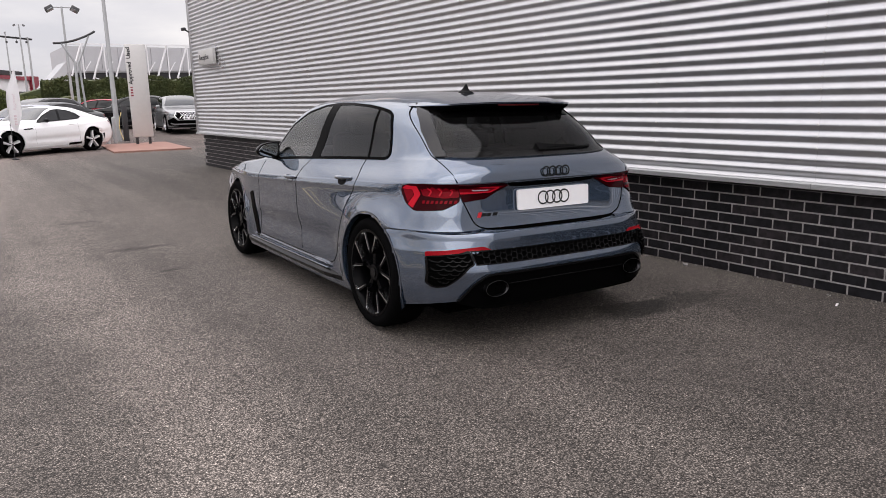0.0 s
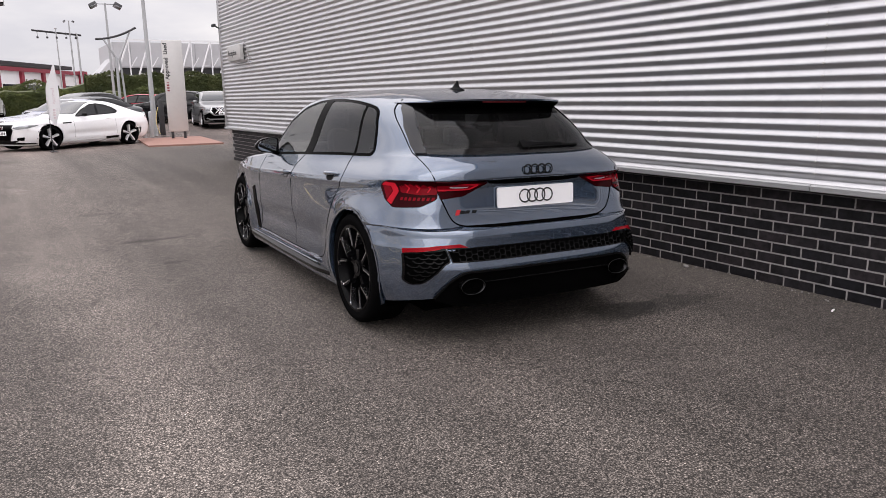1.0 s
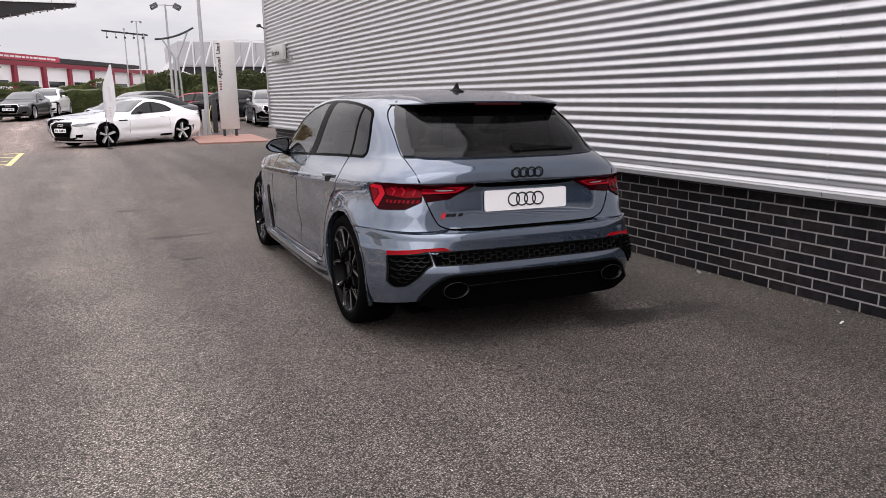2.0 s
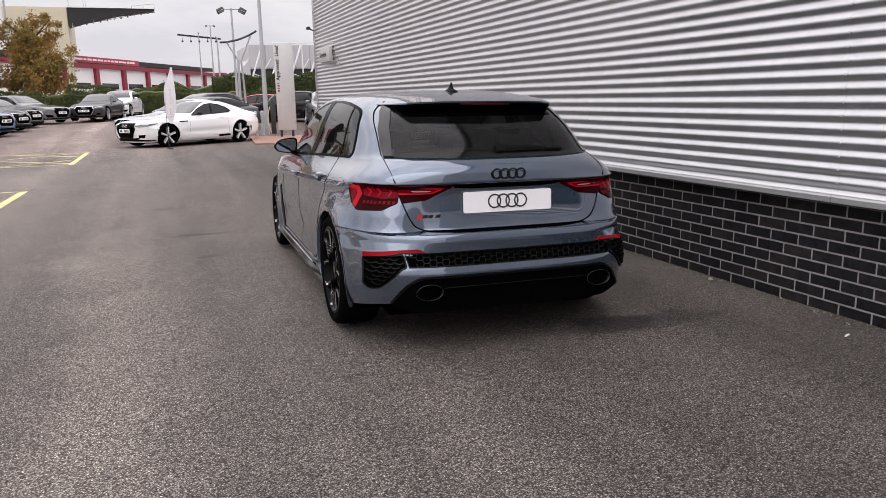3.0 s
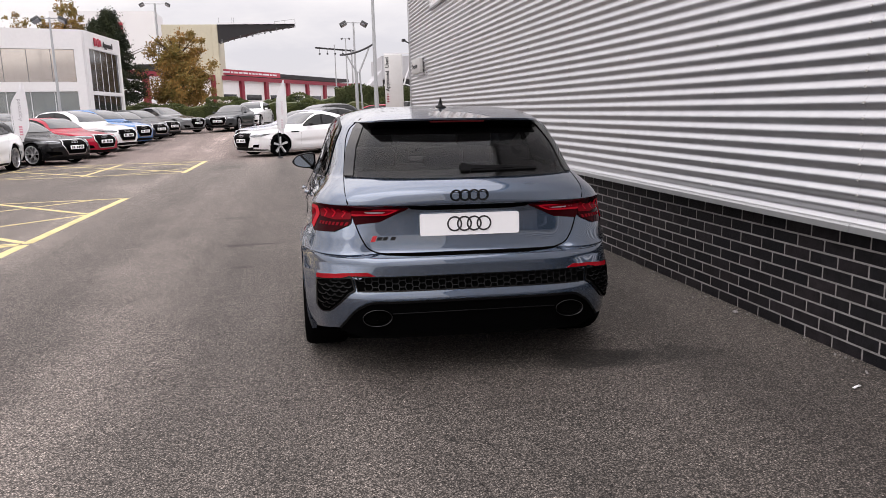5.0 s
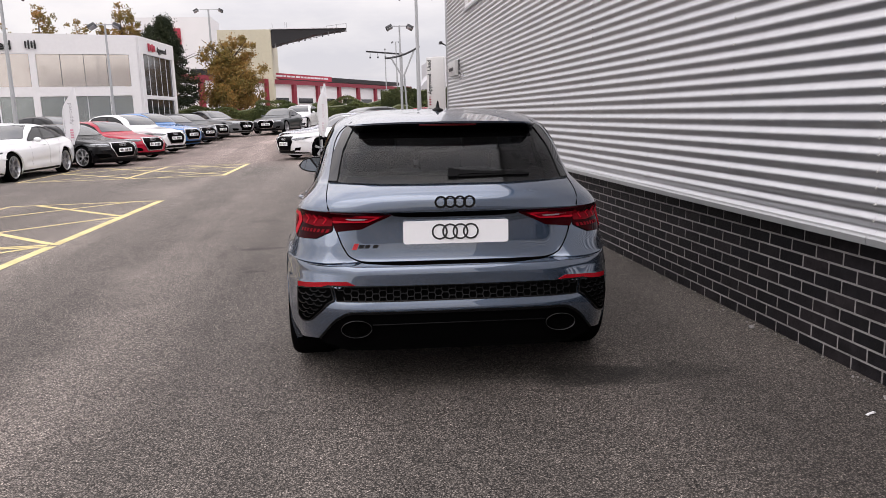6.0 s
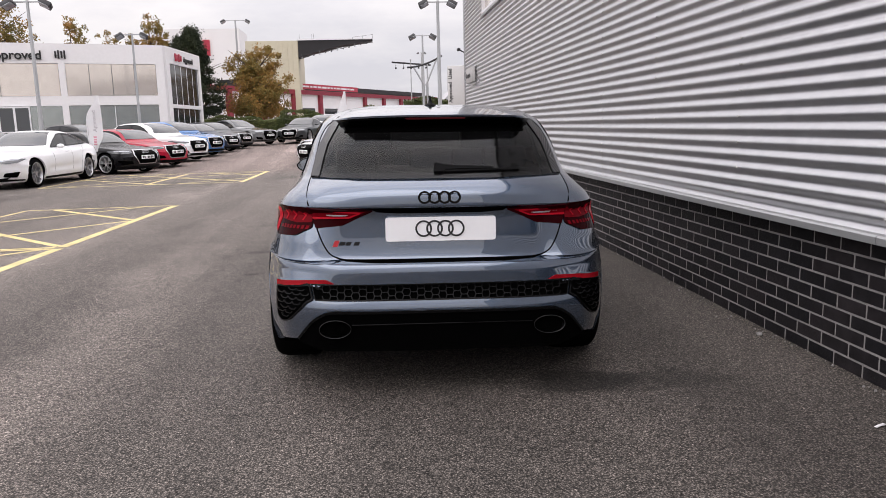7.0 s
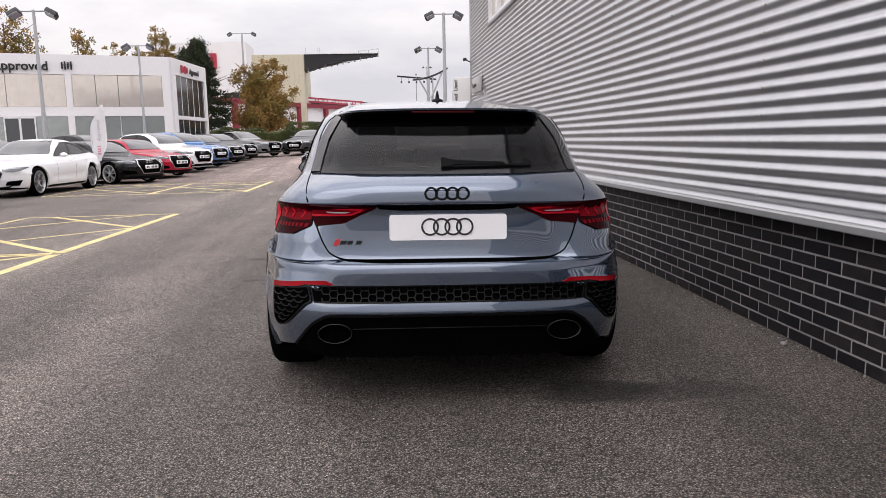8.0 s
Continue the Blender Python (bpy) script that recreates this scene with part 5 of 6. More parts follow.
def far_car(kind, coat, m, label, rims="silver", plate=True, face="open"):
    k = KINDS[kind]
    zs, base = k["zs"], k["base"]
    body = Body(k["kz"], k["kw"], k["kd"], k["yr"], tuple(f + (base - (2.631 if kind in ("hatch", "suv") else 2.764)) for f in k["yf"]), base, 8, 3, 16, 64, 26, 3.2, -0.04, k["hub"], k["arch"], 0.016, 0.017)
    th = thing("parked_car", m, label, "car", "cars parked in the yard")
    part("body", body.shell(), coat, th, smooth=True)
    g = k["glass"]
    for axis in ("left", "right"):
        part("side_window", body.panel(g, axis, 0.010, 0.06, 0.012, 0.03), GLASS_FAR, th)
        part("window_trim", body.strip(g, axis, 0.022, 0.014, True, 0.05), BLACK_GLOSS, th)
        pill = ([(1.0, g[1][1]), (.86, max(p[1] for p in g))],) if kind != "coupe" else ([(1.06, .955), (1.0, 1.25)],)
        for path in pill:
            part("window_pillar", body.strip(path, axis, 0.06, 0.014), BLACK_GLOSS, th)
        doors = ([(1.98, .88 * zs), (2.0, .32)], [(.95, .96 * zs), (1.0, .32)], [(.1, .95 * zs), (.42, .62), (.46, .32)])
        for path in doors if kind != "coupe" else (doors[0], [(.52, .95), (.50, .36)]):
            part("door_gap", body.strip(path, axis, 0.0035, 0.0012), BLACK_VOID, th)
        for y in ((.30, 1.2) if kind != "coupe" else (.75,)):
            part("door_handle", body.strip([(y - .09, .83 * zs), (y + .09, .825 * zs)], axis, 0.022, 0.018, thick=0.02), coat, th)
        if rims == "star":
            part("fender_slash", body.strip([(2.06, .752), (2.36, .742)], axis, 0.030, 0.006), BLACK_GLOSS, th, "black slash behind the front wheel")
            part("sill_vent", body.strip([(.46, .272), (.92, .262)], axis, 0.060, 0.012), BLACK_GLOSS, th)
        part("sill_trim", body.strip([(.42, .215), (base - .42, .215)], axis, 0.05, 0.01), coat if rims == "star" else BLACK_SATIN, th)
    wz0, wz1 = k["kz"][-1] * .722, k["kz"][-1] * .962
    part("windscreen", body.panel([(-.70, wz0), (.70, wz0), (.52, wz1), (-.52, wz1)], "front", 0.012, 0.05, 0.014, 0.03), GLASS_SCREEN, th)
    part("rear_window", body.panel([(-.58, wz0 + .04), (.58, wz0 + .04), (.46, wz1 - .03), (-.46, wz1 - .03)], "rear", 0.012, 0.05, 0.014, 0.03), GLASS_FAR, th)
    # face
    gz0 = .05 * (zs > 1)
    gr = [(-.38, .715 + gz0), (.38, .715 + gz0), (.47, .58 + gz0), (.32, .31 + gz0), (-.32, .31 + gz0), (-.47, .58 + gz0)]
    if face == "lattice":
        gr = [(-.50, .80), (.50, .80), (.57, .66), (.44, .50), (-.44, .50), (-.57, .66)]
        part("bumper_mask", body.panel([(-.80, .50), (-.62, .60), (-.46, .47), (.46, .47), (.62, .60), (.80, .50), (.78, .28), (-.78, .28)], "front", 0.006, 0.04, 0.014, .02), BLACK_DEEP, th, "black lower bumper mask")
        part("bumper_blade", body.strip([(-.72, .375), (-.60, .335), (.60, .335), (.72, .375)], "front", 0.045, 0.016, round_r=.03), coat, th, "silver blade across the lower bumper")
    gri = part("grille", body.panel(gr, "front", 0.012, 0.045, 0.016, 0.02), BLACK_DEEP, th)
    part("grille_frame", body.strip(gr, "front", 0.026, 0.020, True, 0.04, round_r=.02), CHROME if rims == "silver" else BLACK_GLOSS, gri)
    if face == "lattice":
        for i in range(9):
            x = -.44 + .11 * i
            for lean in (-.09, .09):
                lo, hi = (x, .515), (x + lean * 3, .785)
                if abs(hi[0]) < .49:
                    part("lattice_bar", body.strip([lo, hi], "front", 0.016, 0.018), CHROME, gri)
    e = part("ring_emblem", ring_emblem(0.27, 0.009), CHROME, gri)
    e.matrix_local = Matrix.Translation(body.on("front", 0, .640 + gz0, .03))
    part("front_lip", body.panel([(-.80, .155), (.80, .155), (.80, .235), (.55, .255), (.30, .235), (-.30, .235), (-.55, .255), (-.80, .235)], "front", 0.008, 0.05, 0.016), BLACK_SATIN, th, "black lower bumper lip")
    for s in (-1, 1):
        lamp = part("headlamp", body.panel([(s * .82, .715 + gz0), (s * .64, .71 + gz0), (s * .46, .675 + gz0), (s * .47, .635 + gz0), (s * .62, .615 + gz0), (s * .80, .635 + gz0)], "front", 0.010, 0.04, 0.014, .02), LAMP_DARK, th)
        part("running_light", body.strip([(s * .78, .692 + gz0), (s * .64, .69 + gz0), (s * .49, .662 + gz0)], "front", 0.020, 0.015, step_len=0.04), LAMP_GLASS, lamp)
        intake = [(.80, .42), (.55, .395), (.50, .31), (.74, .29)] if kind != "coupe" else [(.74, .40), (.57, .385), (.54, .32), (.70, .30)]
        part("air_intake", body.panel([(s * a, b) for a, b in intake], "front", 0.010, 0.04, 0.014, .02), BLACK_DEEP, th)
        bm = bmesh.new()
        bmesh.ops.create_uvsphere(bm, u_segments=12, v_segments=8, radius=1.0)
        for v in bm.verts:
            v.co = Vector((s * (.90 + .10 * v.co.x), 1.60 + .06 * v.co.y, .965 * zs + .062 * v.co.z))
        part("door_mirror", bm, coat if rims == "silver" and coat not in (PAINT_RED,) else BLACK_GLOSS, th, smooth=True)
        part("tail_lamp", body.panel([(s * .80, .88 * zs), (s * .45, .86 * zs), (s * .45, .78 * zs), (s * .78, .78 * zs)], "rear", 0.006, 0.08, 0.012, .02), RED_LENS, th)
        for y in (0.0, base):
            wheel_parts(th, (s * (.93 * k["kw"][5] - .07), y, k["hub"] - .008), s, k["hub"] - .008, k.get("rim", .255), .235, rims, 28, False)
            bm = bmesh.new()
            rows = []
            for i in range(17):
                a = radians(-30 + 240 * i / 16)
                ly, lz = y + (k["arch"] + .004) * math.cos(a), k["hub"] + (k["arch"] + .004) * math.sin(a)
                edge = abs(body.on("left", ly, max(lz, .17), 0).x) - .025
                rows.append([bm.verts.new((s * x, ly, lz)) for x in (edge, .5)])
            for p, q in zip(rows, rows[1:]):
                bm.faces.new((p[0], p[1], q[1], q[0]))
            part("arch_liner", bm, BLACK_VOID, th)
            arch_lip(body, coat, th, s, y, 28, 0.024, 0.007)
    bm = bmesh.new()
    box(bm, 0, base / 2, .24, 1.5, base + 1.0, .14, .03)
    part("underbody", bm, BLACK_VOID, th)
    if plate:
        p = body.on("front", 0, .505 + gz0, 0)
        bm = bmesh.new()
        box(bm, 0, 0, 0, .52, .012, .112, .003)
        pl = part("number_plate", bm, PLATE_WHITE, th)
        pl.location = p + Vector((0, .030, 0))
        for i in range(7):
            if i != 4:
                part("plate_bar", boxed(.042, .003, .068, -.195 + i * .065, .007, 0), INK, pl)
    return th


def heading(ox, oy, fx, fy):
    return pose(ox, oy, gz(oy), 0, 0, math.degrees(math.atan2(-fx, fy)))


def from_front_left(x, y, fx, fy, base, half=.88):
    n = math.hypot(fx, fy)
    fx, fy = fx / n, fy / n
    return heading(x + half * fy - base * fx, y - half * fx - base * fy, fx, fy)


far_car("coupe", PAINT_WHITE, heading(3.93, 25.83, -.835, -.55), "white two-door coupe with bright five-spoke alloy wheels parked at an angle", "star")
far_car("coupe", PAINT_LILAC, heading(3.80, 28.40, -.835, -.55), "pale blue-silver coupe parked beside the white coupe")
far_car("saloon", PAINT_GREY, heading(4.75, 31.20, -.835, -.55), "dark grey saloon parked behind a pale blue coupe")
far_car("suv", PAINT_BLACK, heading(3.93 + 1.0, 25.83 + 8.4, -.835, -.55), "black sport utility car parked before shrubs")
far_car("saloon", PAINT_WHITE, heading(-5.83, 21.6, -.06, -1), "white four-door saloon parked facing the yard", "silver")
ROW = [
    ("hatch", PAINT_BLACK, -4.25, 24.8, .87, -.48, "black hatchback with a chrome-edged grille in a parked row"),
    ("hatch", PAINT_RED, -4.00, 27.5, .87, -.48, "bright red hatchback in a parked row"),
    ("suv", PAINT_WHITE, -3.85, 30.3, .87, -.48, "white compact sport utility car in a parked row"),
    ("suv", PAINT_BLUE, -3.75, 33.1, .87, -.48, "bright blue sport utility car in a parked row"),
    ("hatch", PAINT_DEEP, -3.50, 35.9, .85, -.52, "dark blue hatchback in a parked row"),
    ("hatch", PAINT_GREY, -3.35, 38.8, .85, -.52, "dark grey hatchback in a parked row"),
    ("saloon", PAINT_MID, -2.45, 41.8, .80, -.60, "plain grey estate with black wheels at the row's end"),
]
for kind, coat, x, y, fx, fy, label in ROW:
    far_car(kind, coat, from_front_left(x, y, fx, fy, KINDS[kind]["base"]), label, "dark" if coat in (PAINT_MID,) else "silver")
far_car("coupe", PAINT_GREY, heading(-.45, 44.8, -.25, -.97), "dark grey coupe facing the yard before a hedge")
far_car("suv", PAINT_WHITE, heading(.55, 48.2, -.22, -.97), "white sport utility car standing before a hedge")
far_car("suv", PAINT_SILVER, heading(9.27, 34.2, -.09, -.99), "silver electric sport utility car beside the clad building", face="lattice")
far_car("hatch", PAINT_RED, heading(7.9, 38.6, -.95, .3), "red hatchback parked before a tall hedge")
far_car("suv", PAINT_BLACK, heading(9.3, 36.7, -.95, .3), "black sport utility car parked before a tall hedge")
far_car("hatch", PAINT_BLACK, heading(-7.85, 15.6, .95, -.3), "black hatchback at the edge of the yard")
far_car("saloon", PAINT_WHITE, heading(-12.5, 30.0, .87, -.48), "white saloon behind the parked row")
far_car("suv", PAINT_BLACK, heading(-9.6, 31.6, .87, -.48), "black estate behind the parked row")

# ---- sign pylon, posts, flags ----
pylon = thing("sign_pylon", pose(6.18, 26.45, gz(26.4) + 0.035, 0, 0, -14), "tall silver-grey sign pylon with dark lettering down its edge", "sign")
part("panel", boxed(0.64, 0.24, 3.02, 0.01, 0, 1.74, 0.03), SILVER_PANEL, pylon)
for x in (-0.2, 0.2):
    part("leg", boxed(0.09, 0.10, 0.24, x, 0, 0.12, 0.006), DARK_PAINT, pylon)
text_part("sign_word", "Approved", 0.178, INK, pylon, pose(-0.205, -0.123, 1.96, 90, -90, 0), bold=.004)
text_part("sign_word", "Used", 0.178, INK, pylon, pose(-0.205, -0.123, 2.78, 90, -90, 0), bold=.004)
bm = bmesh.new()
for i, h in enumerate((0.10, 0.085, 0.10, 0.05)):
    box(bm, -0.205, -0.123, 1.60 + i * 0.088, 0.075, 0.006, h * 0.55, 0.002)
part("sign_word_blocks", bm, BADGE_DEEP, pylon, "red blocks in place of a brand word")


def lamp_post(x, y, top, label, heads=2, arm=0.42, turn=0.0, r=0.06):
    th = thing("lamp_post", pose(x, y, gz(y), 0, 0, turn), label, "street lamp", "lamp posts of the yard")
    h = top - gz(y)
    bm = bmesh.new()
    tube(bm, (0, 0, 0), (0, 0, h * 0.35), r * 1.25, r * 1.1, 12)
    tube(bm, (0, 0, h * 0.35), (0, 0, h), r * 1.05, r * 0.7, 12)
    part("pole", bm, STEEL_PAINT, th, smooth=True)
    bm = bmesh.new()
    tube(bm, (-arm, 0, h - 0.04), (arm, 0, h - 0.04), 0.025, 0.025, 8)
    part("cross_arm", bm, STEEL_PAINT, th)
    for s in (-1, 1)[:heads]:
        bm = bmesh.new()
        box(bm, 0, 0, 0, 0.36, 0.30, 0.16, 0.03)
        hd = part("flood_lamp", bm, DARK_PAINT, th)
        hd.matrix_local = pose(s * (arm + 0.12), -0.05, h - 0.12, -25, s * 28, 0)
        bm = bmesh.new()
        box(bm, 0, -0.02, -0.082, 0.30, 0.24, 0.012, 0.003)
        part("lens", bm, LAMP_GLASS, hd)
    return th


lamp_post(-7.12, 24.0, 5.28, "grey steel lamp post with two floodlights behind the cars")
lamp_post(-7.66, 36.0, 5.74, "grey steel lamp post with two floodlights before the showroom")
lamp_post(-6.88, 60.0, 9.6, "far steel lamp post with two pale floodlights", r=.09, arm=0.8)
lamp_post(6.0, 39.6, 5.92, "slim steel lamp post with two floodlights")
lamp_post(5.77, 28.5, 5.86, "thick grey lamp post on the clay paving", r=.075)
lamp_post(12.6, 130.0, 13.5, "far slim lamp post with a bar of small lamps", r=.12, arm=0.5)


def thin_pole(x, y, top, label, r=0.04):
    th = thing("flagpole", pose(x, y, gz(y)), label, "pole")
    bm = bmesh.new()
    tube(bm, (0, 0, 0), (0, 0, top - gz(y)), r * 1.2, r * 0.7, 10)
    part("pole", bm, STEEL_PAINT, th, smooth=True)
    bm = bmesh.new()
    bmesh.ops.create_uvsphere(bm, u_segments=10, v_segments=6, radius=r * 1.6)
    bmesh.ops.translate(bm, vec=(0, 0, top - gz(y)), verts=bm.verts)
    part("finial", bm, STEEL_PAINT, th)


thin_pole(10.7, 130, 12.3, "far slim white pole", 0.10)

# Y-shaped mast with a curved boom
mast = thing("forked_mast", pose(5.72, 35.4, gz(35.4)), "white Y-shaped steel mast with a curved dark boom", "mast")
b0 = -gz(35.4)
for name, a, b, r in (("stem", (-.07, 0, 0), (-.05, 0, 3.15 + b0), .07), ("stem", (.22, .1, 0), (.10, 0, 3.15 + b0), .05), ("fork_arm", (0, 0, 3.1 + b0), (-.52, 0, 4.00 + b0), .045), ("fork_arm", (.06, 0, 3.1 + b0), (.62, 0, 4.34 + b0), .045)):
    bm = bmesh.new()
    tube(bm, a, b, r, r * .8, 10)
    part(name, bm, STEEL_PAINT, mast, smooth=True)
bm = bmesh.new()
pts = [Vector((-.80 + 1.66 * i / 12, 0, 3.95 + b0 + .02 * i / 12 + .50 * (i / 12)**2)) for i in range(13)]
for a, b in zip(pts, pts[1:]):
    tube(bm, a, b, .045, .045, 8)
part("boom", bm, DARK_PAINT, mast, "curved dark boom")

beam = thing("floodlight_beam", pose(10.85, 130.0, gz(130)), "distant dark horizontal beam with small lamps on a slim pole", "mast")
b0 = -gz(130)
bm = bmesh.new()
prism(bm, [(-3.4, 12.10 + b0), (3.3, 11.50 + b0), (3.3, 11.25 + b0), (-3.4, 11.85 + b0)], .3)
part("beam", bm, GREY_ROOF, beam)
for i in range(5):
    bm = bmesh.new()
    box(bm, -2.7 + i * 1.3, 0, 10.95 + b0, .28, .28, .28, .03)
    tube(bm, (-2.7 + i * 1.3, 0, 11.0 + b0), (-2.7 + i * 1.3, 0, 11.75 + b0), .03, .03, 6)
    part("small_lamp", bm, DARK_PAINT, beam)
bm = bmesh.new()
tube(bm, (2.7, 0, 0), (2.7, 0, 11.7 + b0), .16, .12, 10)
part("pole", bm, STEEL_PAINT, beam)


def feather_flag(x, y, z1, turn, label, ink=FLAG_INK, red=FLAG_RED, wide=1.0):
    """A tall narrow flag, bent at its top, on a thin pole in a foot."""
    th = thing("feather_flag", pose(x, y, gz(y), 0, 0, turn), label, "flag", "feather flags")
    h = z1 - gz(y)
    bm = bmesh.new()
    tube(bm, (-.02, .01, 0), (-.02, .01, h * 0.75), .011, .008, 8)
    part("pole", bm, DARK_PAINT, th)
    bm = bmesh.new()
    box(bm, 0, .15, .015, .16, .42, .03, .01)
    part("foot", bm, DARK_PAINT, th)
    bm = bmesh.new()
    rows = []
    n = 26
    for i in range(n + 1):
        t = i / n
        z = h * 0.31 + h * 0.69 * t
        lean = 0.30 * step(0.55, 1.06, t)**1.3
        right = 0.36 - 0.16 * (1 - step(0.0, 0.30, t)) + 0.05 * math.sin(math.pi * t)
        left = -0.06 * math.sin(math.pi * min(1, t * 1.2)) + lean + 0.10 * (1 - step(0, .12, t))
        rows.append([bm.verts.new((wide * (left + (max(right, left + .012) - left) * u), 0.03 * math.sin(3 * t + 4 * u) * u, z)) for u in (0, .25, .5, .75, 1)])
    for a, b in zip(rows, rows[1:]):
        for k in range(4):
            bm.faces.new((a[k], a[k + 1], b[k + 1], b[k]))
    bmesh.ops.solidify(bm, geom=bm.faces[:], thickness=0.004)
    part("cloth", bm, FLAG, th, smooth=True)
    text_part("flag_words", "Approved", .155 * wide, ink, th, pose(.19 * wide, -.04, h * .555, 90, -90, 0), .002)
    bm = bmesh.new()
    for i in range(4):
        box(bm, .17 * wide, -.04, h * .40 + i * .07, .09 * wide, .004, .05, .001)
    part("flag_blocks", bm, red, th, "pale red blocks in place of a brand word")


feather_flag(-5.22, 22.6, 2.36, 0, "white feather flag with grey lettering beside parked cars")
feather_flag(2.08, 22.6, 2.32, 0, "white feather flag in front of the white coupe", FLAG_PALE, FLAG_PALE, .68)

# charger and bollards on the paving
post = thing("charging_post", pose(5.95, 28.0, gz(28.0) + .05), "black charging post with a yellow cable", "charger")
part("housing", boxed(.17, .16, 1.25, 0, 0, .62, .02), DARK_PAINT, post)
bm = bmesh.new()
pts = [Vector((-.12 - .10 * math.sin(math.pi * i / 12), -.12, 1.0 - .95 * i / 12)) for i in range(13)]
for a, b in zip(pts, pts[1:]):
    tube(bm, a, b, .014, .014, 8)
part("cable", bm, YELLOW, post, "yellow charging cable")
for x, y in ((5.15, 26.9), (5.45, 27.3)):
    bo = thing("bollard", pose(x, y, gz(y) + .05), "grey steel bollard on the clay paving", "bollard", "bollards by the charger")
    bm = bmesh.new()
    tube(bm, (0, 0, 0), (0, 0, .85), .065, .065, 14)
    tube(bm, (0, 0, .85), (0, 0, .88), .065, .03, 14)
    part("shaft", bm, STEEL_PAINT, bo)

# ---- showroom ----
SH_C, SH_L, SH_R = Vector((-7.9, 42.0, 0)), Vector((-29.5, 34.6, 0)), Vector((-7.45, 48.2, 0))
show = thing("showroom", pose(0, 0, 0), "white flat-roofed two-storey car showroom with bronze glazing", "building")
S0, S1 = 0.2, 5.83


def facade(name, a, b, cols, rows, label):
    """A wall from a to b with real openings, given column breaks in metres from a and rows in z."""
    d = (b - a).normalized()
    length = (b - a).length
    m = Matrix.Translation((a.x, a.y, 0)) @ Matrix.Rotation(math.atan2(d.y, d.x), 4, "Z")
    xs = [0.0] + [v for c in cols for v in c] + [length]
    for i in range(0, len(xs), 2):
        if xs[i + 1] - xs[i] > 0.01:
            part("wall_pier", boxed(xs[i + 1] - xs[i], .30, S1 - S0, (xs[i] + xs[i + 1]) / 2, 0, (S0 + S1) / 2), WHITE_RENDER, show).matrix_local = m
    zs = [S0] + [v for r in rows for v in r] + [S1]
    for x0, x1 in cols:
        for i in range(0, len(zs), 2):
            part("wall_band", boxed(x1 - x0, .296, zs[i + 1] - zs[i], (x0 + x1) / 2, 0, (zs[i] + zs[i + 1]) / 2), WHITE_RENDER, show).matrix_local = m
    return None, m, length


fr, fm, fl = facade("front", SH_C, SH_L, [(.42, 4.80), (5.10, 22.0)], [(1.05, 2.72), (3.20, 4.84)], "")
breaks = [.42, 1.52, 2.61, 3.70, 4.80]
x = 5.10
wide = []
while x < 21.9:
    wide.append(x)
    x += 2.69
cells = list(zip(breaks, breaks[1:])) + list(zip(wide, wide[1:] + [22.0]))
for z0, z1, gm in ((3.20, 4.84, GLASS_SHOP), (1.05, 2.72, GLASS_SHOP_LOW)):
    for a, b in cells:
        pn = part("window", boxed(b - a - .03, .03, z1 - z0 - .03, (a + b) / 2, .05, (z0 + z1) / 2), gm, show)
        pn.matrix_local = fm
        bm = bmesh.new()
        box(bm, a, .0, (z0 + z1) / 2, .045 if z0 > 3 else .11, .12, z1 - z0)
        part("window_frame", bm, FRAME_GREY if z0 > 3 else WHITE_PANEL, pn)
sd, sm, sl = facade("side", SH_R, SH_C, [(.45, sl0) for sl0 in ((SH_C - SH_R).length - .55,)], [(.9, 2.55), (2.75, 4.95)], "")
for z0, z1 in ((2.75, 4.95), (.9, 2.55)):
    n = 5
    for i in range(n):
        a = .45 + (sl - 1.0) * i / n
        b = .45 + (sl - 1.0) * (i + 1) / n
        pn = part("window", boxed(b - a - .03, .03, z1 - z0 - .03, (a + b) / 2, .05, (z0 + z1) / 2), GLASS_DARK, show)
        pn.matrix_local = sm
        bm = bmesh.new()
        box(bm, a, .0, (z0 + z1) / 2, .07, .14, z1 - z0)
        part("window_frame", bm, WHITE_PANEL, pn)
        part("transom", boxed(b - a - .07, .05, .05, (a + b) / 2, .02, z0 + (z1 - z0) * .22), WHITE_PANEL, pn)
bm = bmesh.new()
vs = [bm.verts.new((*p, z)) for z in (S1 - .35, S1 - .30) for p in ((-8.0, 42.0), (-29.4, 34.7), (-31, 48), (-7.6, 48.1))]
bm.faces.new(vs[:4])
bm.faces.new(vs[4:][::-1])
for i in range(4):
    j = (i + 1) % 4
    bm.faces.new((vs[i], vs[j], vs[4 + j], vs[4 + i]))
part("roof", bm, STEEL_PAINT, show)
bm = bmesh.new()
box(bm, 11, -3.2, 2.9, 21, .2, 5.2)
w = part("inner_wall", bm, WHITE_RENDER, show)
w.matrix_local = fm
t1 = text_part("sign_words", "Approved", .62, INK, show, fm @ pose(8.3, .20, 5.22, 90, 0, 180), .03, bold=.012)
bm = bmesh.new()
for i in range(4):
    box(bm, 4.75 + i * .14, .2, 5.28, .08, .06, .42 - .08 * (i % 2), .01)
bl = part("sign_blocks", bm, INK, show, "dark sign blocks")
bl.matrix_local = fm
bm = bmesh.new()
for i in range(4):
    box(bm, sl - 1.5 - i * .30, .2, 5.35, .20, .06, .42 - .1 * (i % 2), .01)
bl = part("sign_blocks", bm, SIGN_RED, show, "red blocks in place of a brand word")
bl.matrix_local = sm
t2 = text_part("sign_words", "Approved", .42, INK, show, sm @ pose(sl - 2.9, .19, 5.32, 90, 0, 180), .02, bold=.008)


